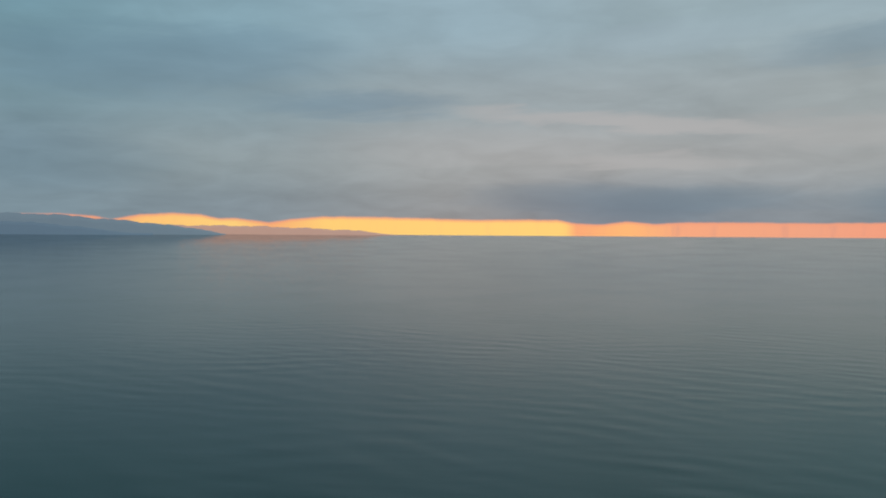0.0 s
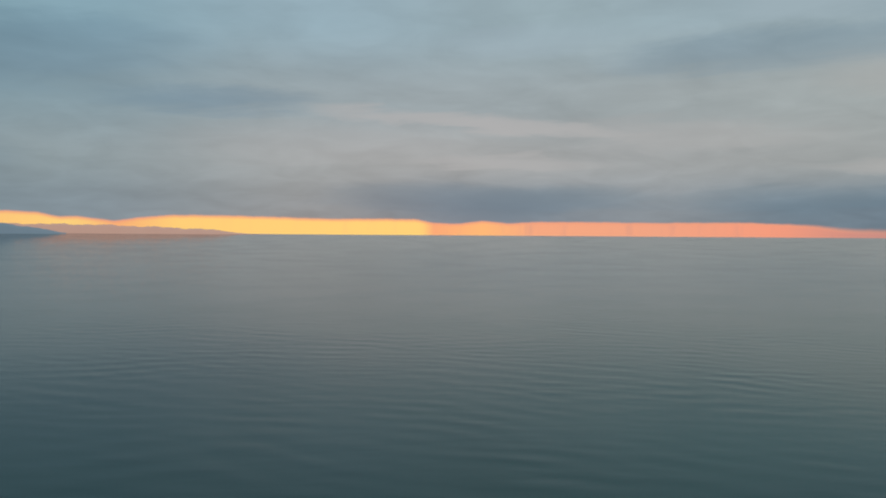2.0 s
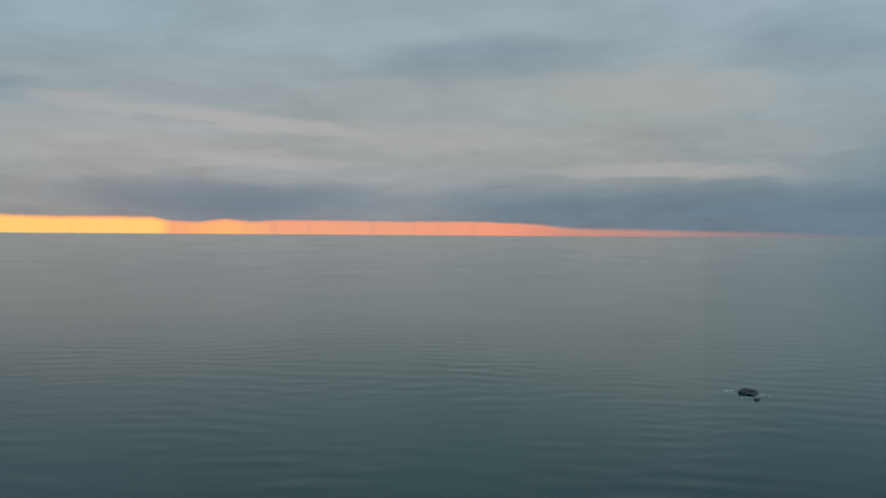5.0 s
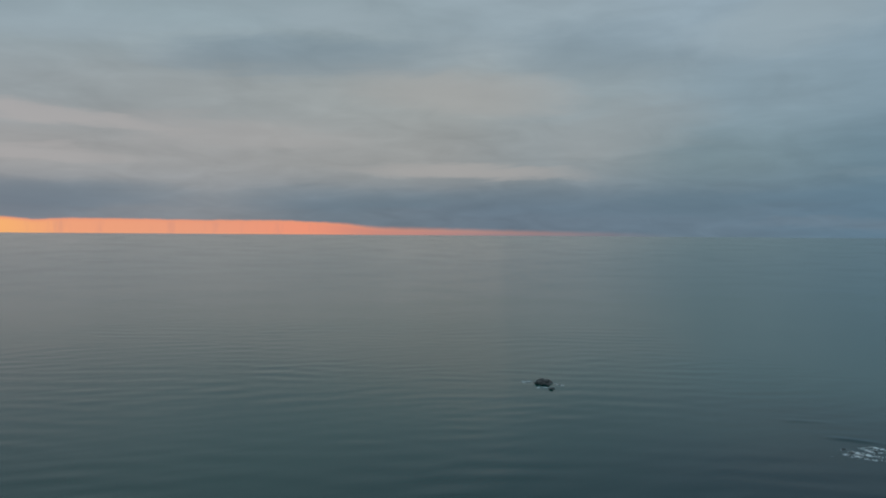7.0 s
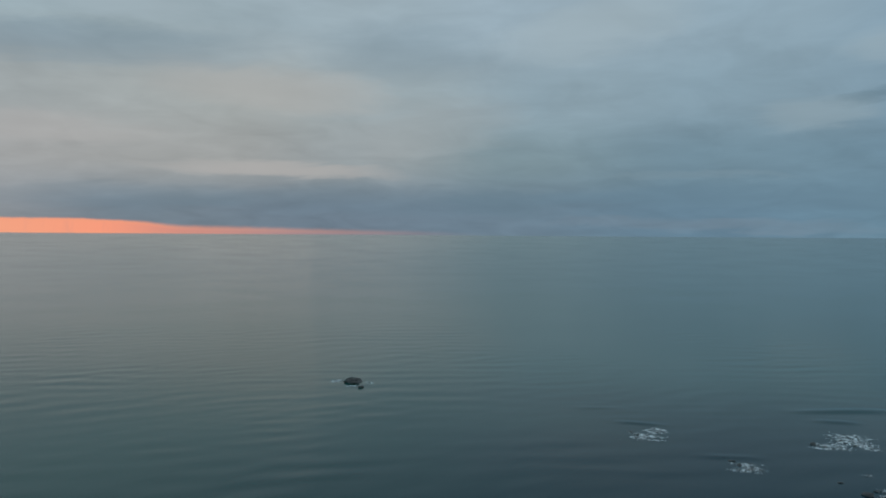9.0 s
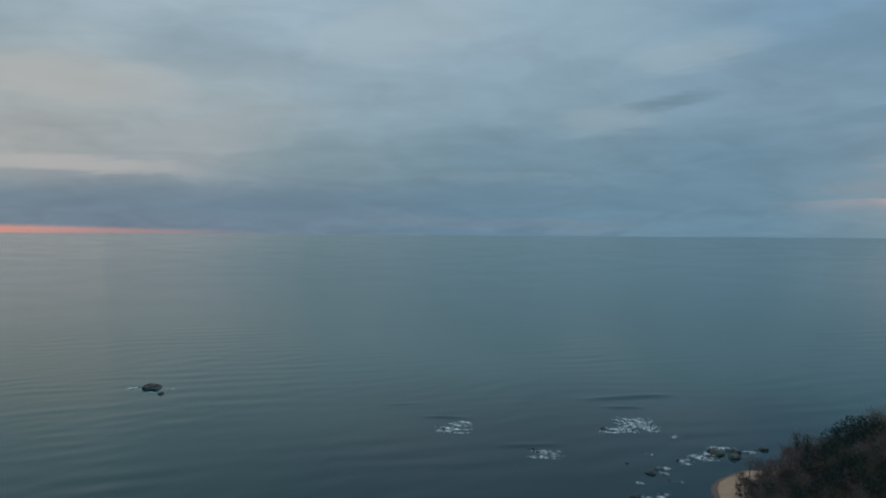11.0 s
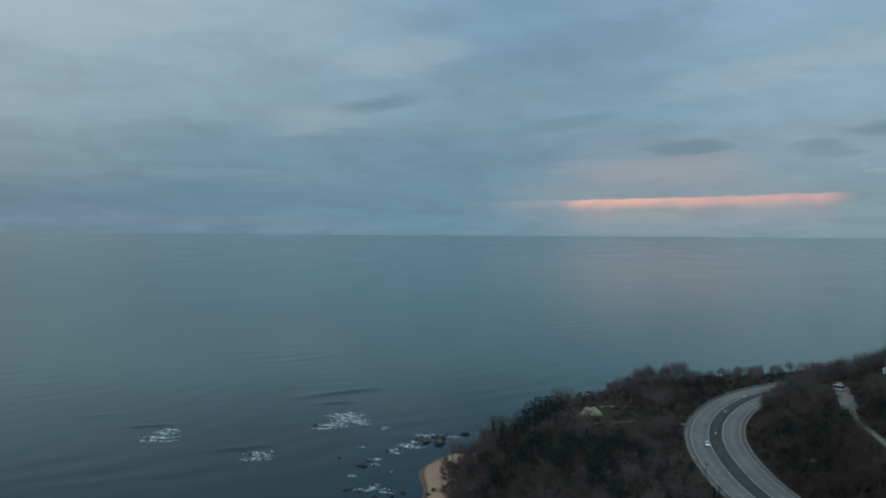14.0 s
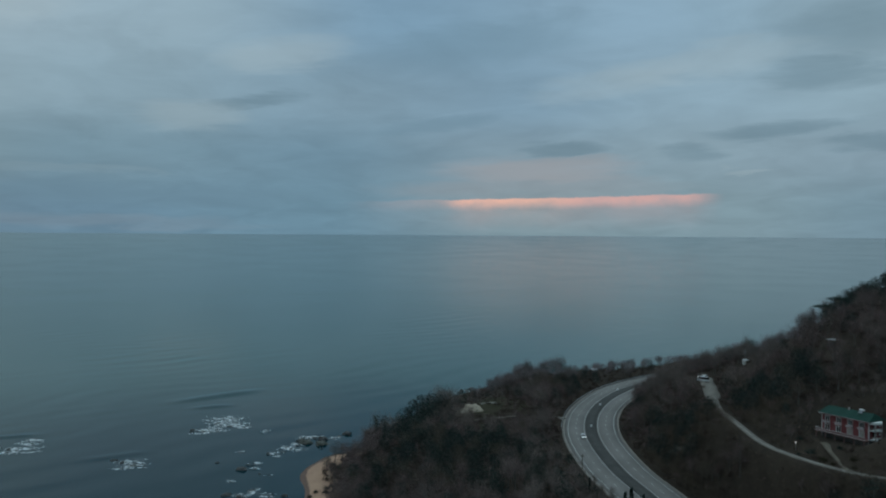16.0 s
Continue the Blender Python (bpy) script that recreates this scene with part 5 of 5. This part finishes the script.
def build_small_buildings():
    hut = small_house("white_hut", 372.2, -159.6, ground_at(372.2, -159.6) + 0.3, -70, 1.7, 1.6, 1.6, 0.3, WHITE, TIN, "small white hut with a mast on the slope")
    part("mast", tube(bmesh.new(), (-0.6, -0.5, 1.6), (-0.6, -0.5, 6.0), 0.06, 0.035, 8), WHITE, hut)
    part("plinth", box(bmesh.new(), (-0.85, -0.8, -3.0), (0.85, 0.8, -1.0)), CONCRETE, hut)
    small_house("hillside_shed", 302.2, -162.3, ground_at(302.2, -162.3) + 0.1, -60, 2.8, 2.0, 1.5, 0.3, GREY_WALL, TIN, "hillside shed with a pale tin roof among trees", 1)
    small_house("shore_house", 522, -126.5, ground_at(522, -126.5) + 2.6, -105, 3.0, 2.6, 1.9, 0.6, GREY_WALL, TIN, "grey house with a pale roof among far trees", 3, 3.6)


build_small_buildings()


def drape(line, half, lift, mat, name, label, category, thick=0.3):
    pts = curve_through(line, 2.0)
    z = ground(np.array([p[0] for p in pts]), np.array([p[1] for p in pts]))
    run = line_distance([p[0] for p in pts], [p[1] for p in pts], pts)[2]
    ob = ribbon(name, pts, -half, half, lift, mat, lambda r: np.interp(r, run, z), thick=thick)
    return tagged(ob, label, category)


bank = bmesh.new()
bmesh.ops.create_icosphere(bank, subdivisions=4, radius=1.0)
for v in bank.verts:
    k = 1.0 + 0.45 * noise.noise(v.co * 1.5) + 0.22 * noise.noise(v.co * 3.7) + 0.10 * noise.noise(v.co * 9.0)
    v.co = Vector((v.co.x * 7.0 * k, v.co.y * 5.8 * k, max(-0.8, min(0.95, v.co.z * k)) * (4.6 - 1.5 * v.co.y)))
bank = part("earth_bank", bank, EARTH)
bank.matrix_world = pose(424.5, -39.7, ground_at(424.5, -39.7) - 1.6, 0, 0, 15)
tagged(bank, "bare pale earth bank beside the terrace", "earth bank")
drape([(404, -31), (401, -39), (397, -47), (393.5, -58)], 0.16, 0.55, STONE_WALL, "garden_wall", "low pale stone wall along the terrace edge", "wall", 1.6)
drape([(436, -45.5), (432, -54)], 0.16, 0.6, STONE_WALL, "garden_wall", "low pale stone wall above the clearing", "wall", 1.6)
drape([(453, -66), (451, -71)], 0.3, 1.3, STONE_WALL, "garden_wall", "low pale stone wall above the clearing", "wall", 1.6)
drape([(399, -78), (398, -83)], 0.3, 1.0, STONE_WALL, "garden_wall", "short pale wall beside the road", "wall", 1.6)
tagged(drape([(382, -144.6), (372, -142.2), (358, -138.4), (346, -135.3)], 3.2, 0.16, GRAVEL, "lane_apron", "pale gravel turning place at the head of the lane", "lane", 0.5), kind="structure")
tagged(drape(GARDEN_PATH, 1.0, 0.12, PATH_EARTH, "garden_path", "pale path from the lane to the villa", "path"), kind="structure")


# ---------------------------------------------------------------- vehicles, poles, lamp
def build_car(name, x, y, z, turn, label, length=4.4, high=1.48, boxy=False):
    root = new(name)
    w_, hl = 0.88, length / 2
    roof_z, sill = high, 0.32
    body = bmesh.new()
    prof = [(-hl, sill), (-hl, 0.80), (-hl + 0.25, 0.95), (hl - 1.25 if not boxy else hl - 0.6, 0.98), (hl - 0.12, 0.78), (hl, 0.60), (hl, sill)]
    rows_ = [[body.verts.new((px, sy * w_, pz)) for px, pz in prof] for sy in (-1, 1)]
    body.faces.new(rows_[0])
    body.faces.new(rows_[1][::-1])
    for i in range(len(prof)):
        j = (i + 1) % len(prof)
        body.faces.new((rows_[0][j], rows_[0][i], rows_[1][i], rows_[1][j]))
    bmesh.ops.bevel(body, geom=body.edges[:], offset=0.06, segments=2, affect="EDGES")
    bmesh.ops.recalc_face_normals(body, faces=body.faces)
    part("body", body, CAR_WHITE, root)
    cab = bmesh.new()
    back, front_, tf = -hl + 0.15, (hl - 1.15 if not boxy else hl - 0.55), (hl - 1.95 if not boxy else hl - 1.0)
    low_ = [cab.verts.new(p) for p in ((back, -0.82, 0.94), (front_, -0.82, 0.94), (front_, 0.82, 0.94), (back, 0.82, 0.94))]
    top_ = [cab.verts.new(p) for p in ((back + 0.45, -0.66, roof_z - 0.06), (tf, -0.66, roof_z - 0.06), (tf, 0.66, roof_z - 0.06), (back + 0.45, 0.66, roof_z - 0.06))]
    cab.faces.new(top_)
    for i in range(4):
        j = (i + 1) % 4
        cab.faces.new((low_[i], low_[j], top_[j], top_[i]))
    part("windows", cab, mottled("tinted_glass", (0.015, 0.018, 0.02), (0.025, 0.028, 0.03), 1.0, 0.08), root)
    part("roof_panel", box(bmesh.new(), (back + 0.42, -0.68, roof_z - 0.058), (tf + 0.03, 0.68, roof_z), 0.025), CAR_WHITE, root)
    for sx in (-hl + 0.75, hl - 0.8):
        for sy in (-1, 1):
            wheel = part("wheel", tube(bmesh.new(), (sx, sy * 0.70, 0.32), (sx, sy * 0.90, 0.32), 0.32, 0.32, 16), RUBBER, root)
            part("rim", tube(bmesh.new(), (sx, sy * 0.90, 0.32), (sx, sy * 0.915, 0.32), 0.20, 0.18, 12), STEEL_GREY, wheel)
    for sy in (-0.62, 0.62):
        part("headlight", box(bmesh.new(), (hl - 0.06, sy - 0.16, 0.60), (hl + 0.02, sy + 0.16, 0.74), 0.02), LAMP, root)
        part("tail_light", box(bmesh.new(), (-hl - 0.02, sy - 0.12, 0.62), (-hl + 0.05, sy + 0.12, 0.80), 0.02), mottled("red_lens", (0.25, 0.01, 0.01), (0.35, 0.02, 0.02), 3.0, 0.3), root)
    root.matrix_world = pose(x, y, z, 0, 0, turn)
    return tagged(root, label, "car")


build_car("car", 361, -83.0, ROAD_Z + 0.012, 176, "white car driving on the seaward carriageway")
build_car("van", 374, -141.0, ground_at(374, -141.0) + 0.15, 40, "white van parked at the head of the lane", 5.2, 2.2, True)
build_car("parked_car", 379.5, -142.6, ground_at(379.5, -142.6) + 0.15, 60, "white car parked at the head of the lane")


def pole(name, x, y, z, high, label, arm=True):
    root = new(name)
    part("shaft", tube(bmesh.new(), (0, 0, -0.8), (0, 0, high), 0.15, 0.10, 10), DARK_WOOD, root)
    if arm:
        part("crossarm", box(bmesh.new(), (-0.9, -0.06, high - 0.7), (0.9, 0.06, high - 0.56), 0.01), DARK_WOOD, root)
        for dx_ in (-0.8, 0.0, 0.8):
            part("insulator", tube(bmesh.new(), (dx_, 0, high - 0.56), (dx_, 0, high - 0.36), 0.05, 0.03, 8), WHITE, root)
    root.matrix_world = pose(x, y, z, 0, 0, 60)
    return tagged(root, label, "pole")


pole("utility_pole", 303.5, -69.5, ROAD_Z, 8.0, "dark wooden utility pole beside the road")
pole("utility_pole", 284.5, -69.5, ROAD_Z, 5.0, "short dark wooden post beside the road", False)
for x, y in ((470, -127.5), (428, -107), (380, -91)):
    post = new("marker_post")
    part("post", box(bmesh.new(), (-0.09, -0.09, -0.2), (0.09, 0.09, 0.95), 0.02), STEEL_GREY, post)
    part("panel", box(bmesh.new(), (-0.42, -0.42, 0.55), (0.42, 0.42, 1.35), 0.06), WHITE, post, "white marker box")
    post.matrix_world = pose(x, y, ROAD_Z - 0.04)
    tagged(post, "white marker box standing on the dark median", "marker", "markers on the median")

lamp = new("garden_lamp")
part("pole", tube(bmesh.new(), (0, 0, -0.4), (0, 0, 2.6), 0.05, 0.035, 8), STEEL_GREY, lamp)
globe = bmesh.new()
bmesh.ops.create_uvsphere(globe, u_segments=14, v_segments=8, radius=0.11, matrix=Matrix.Translation((0, 0, 2.79)))
part("globe", globe, BULB, lamp, "lit white globe")
part("collar", tube(bmesh.new(), (0, 0, 2.59), (0, 0, 2.69), 0.08, 0.10, 10), STEEL_GREY, lamp)
lamp.matrix_world = pose(238.0, -117.4, ground_at(238.0, -117.4))
tagged(lamp, "lit garden lamp with a white globe beside the lane", "lamp")

# tufted bushes in the villa's garden
for i, (x, y, k) in enumerate(((226, -119.5, 0.9), (229, -118.6, 0.7), (232.5, -119.4, 1.0), (222, -120.2, 0.6), (238, -121, 0.9), (241, -120.4, 0.7), (219, -124.5, 0.8),
                               (223, -125.5, 1.0), (227, -124.8, 0.6), (216, -122.8, 0.6), (244, -122, 0.9), (234, -116.4, 0.5))):
    v, f = BUSHES[i % 5]
    bush = new("garden_bush", mesh_of("garden_bush", v * k, f, MEADOW if i % 3 == 0 else SHRUB if i % 3 == 1 else EVERGREEN))
    bush.matrix_world = pose(x, y, ground_at(x, y) - 0.1, 0, 0, 67 * i)
    tagged(bush, ("tuft of olive winter grass", "brown winter bush", "low dark evergreen bush")[i % 3] + " in the villa garden", "bush", "bushes in the garden")
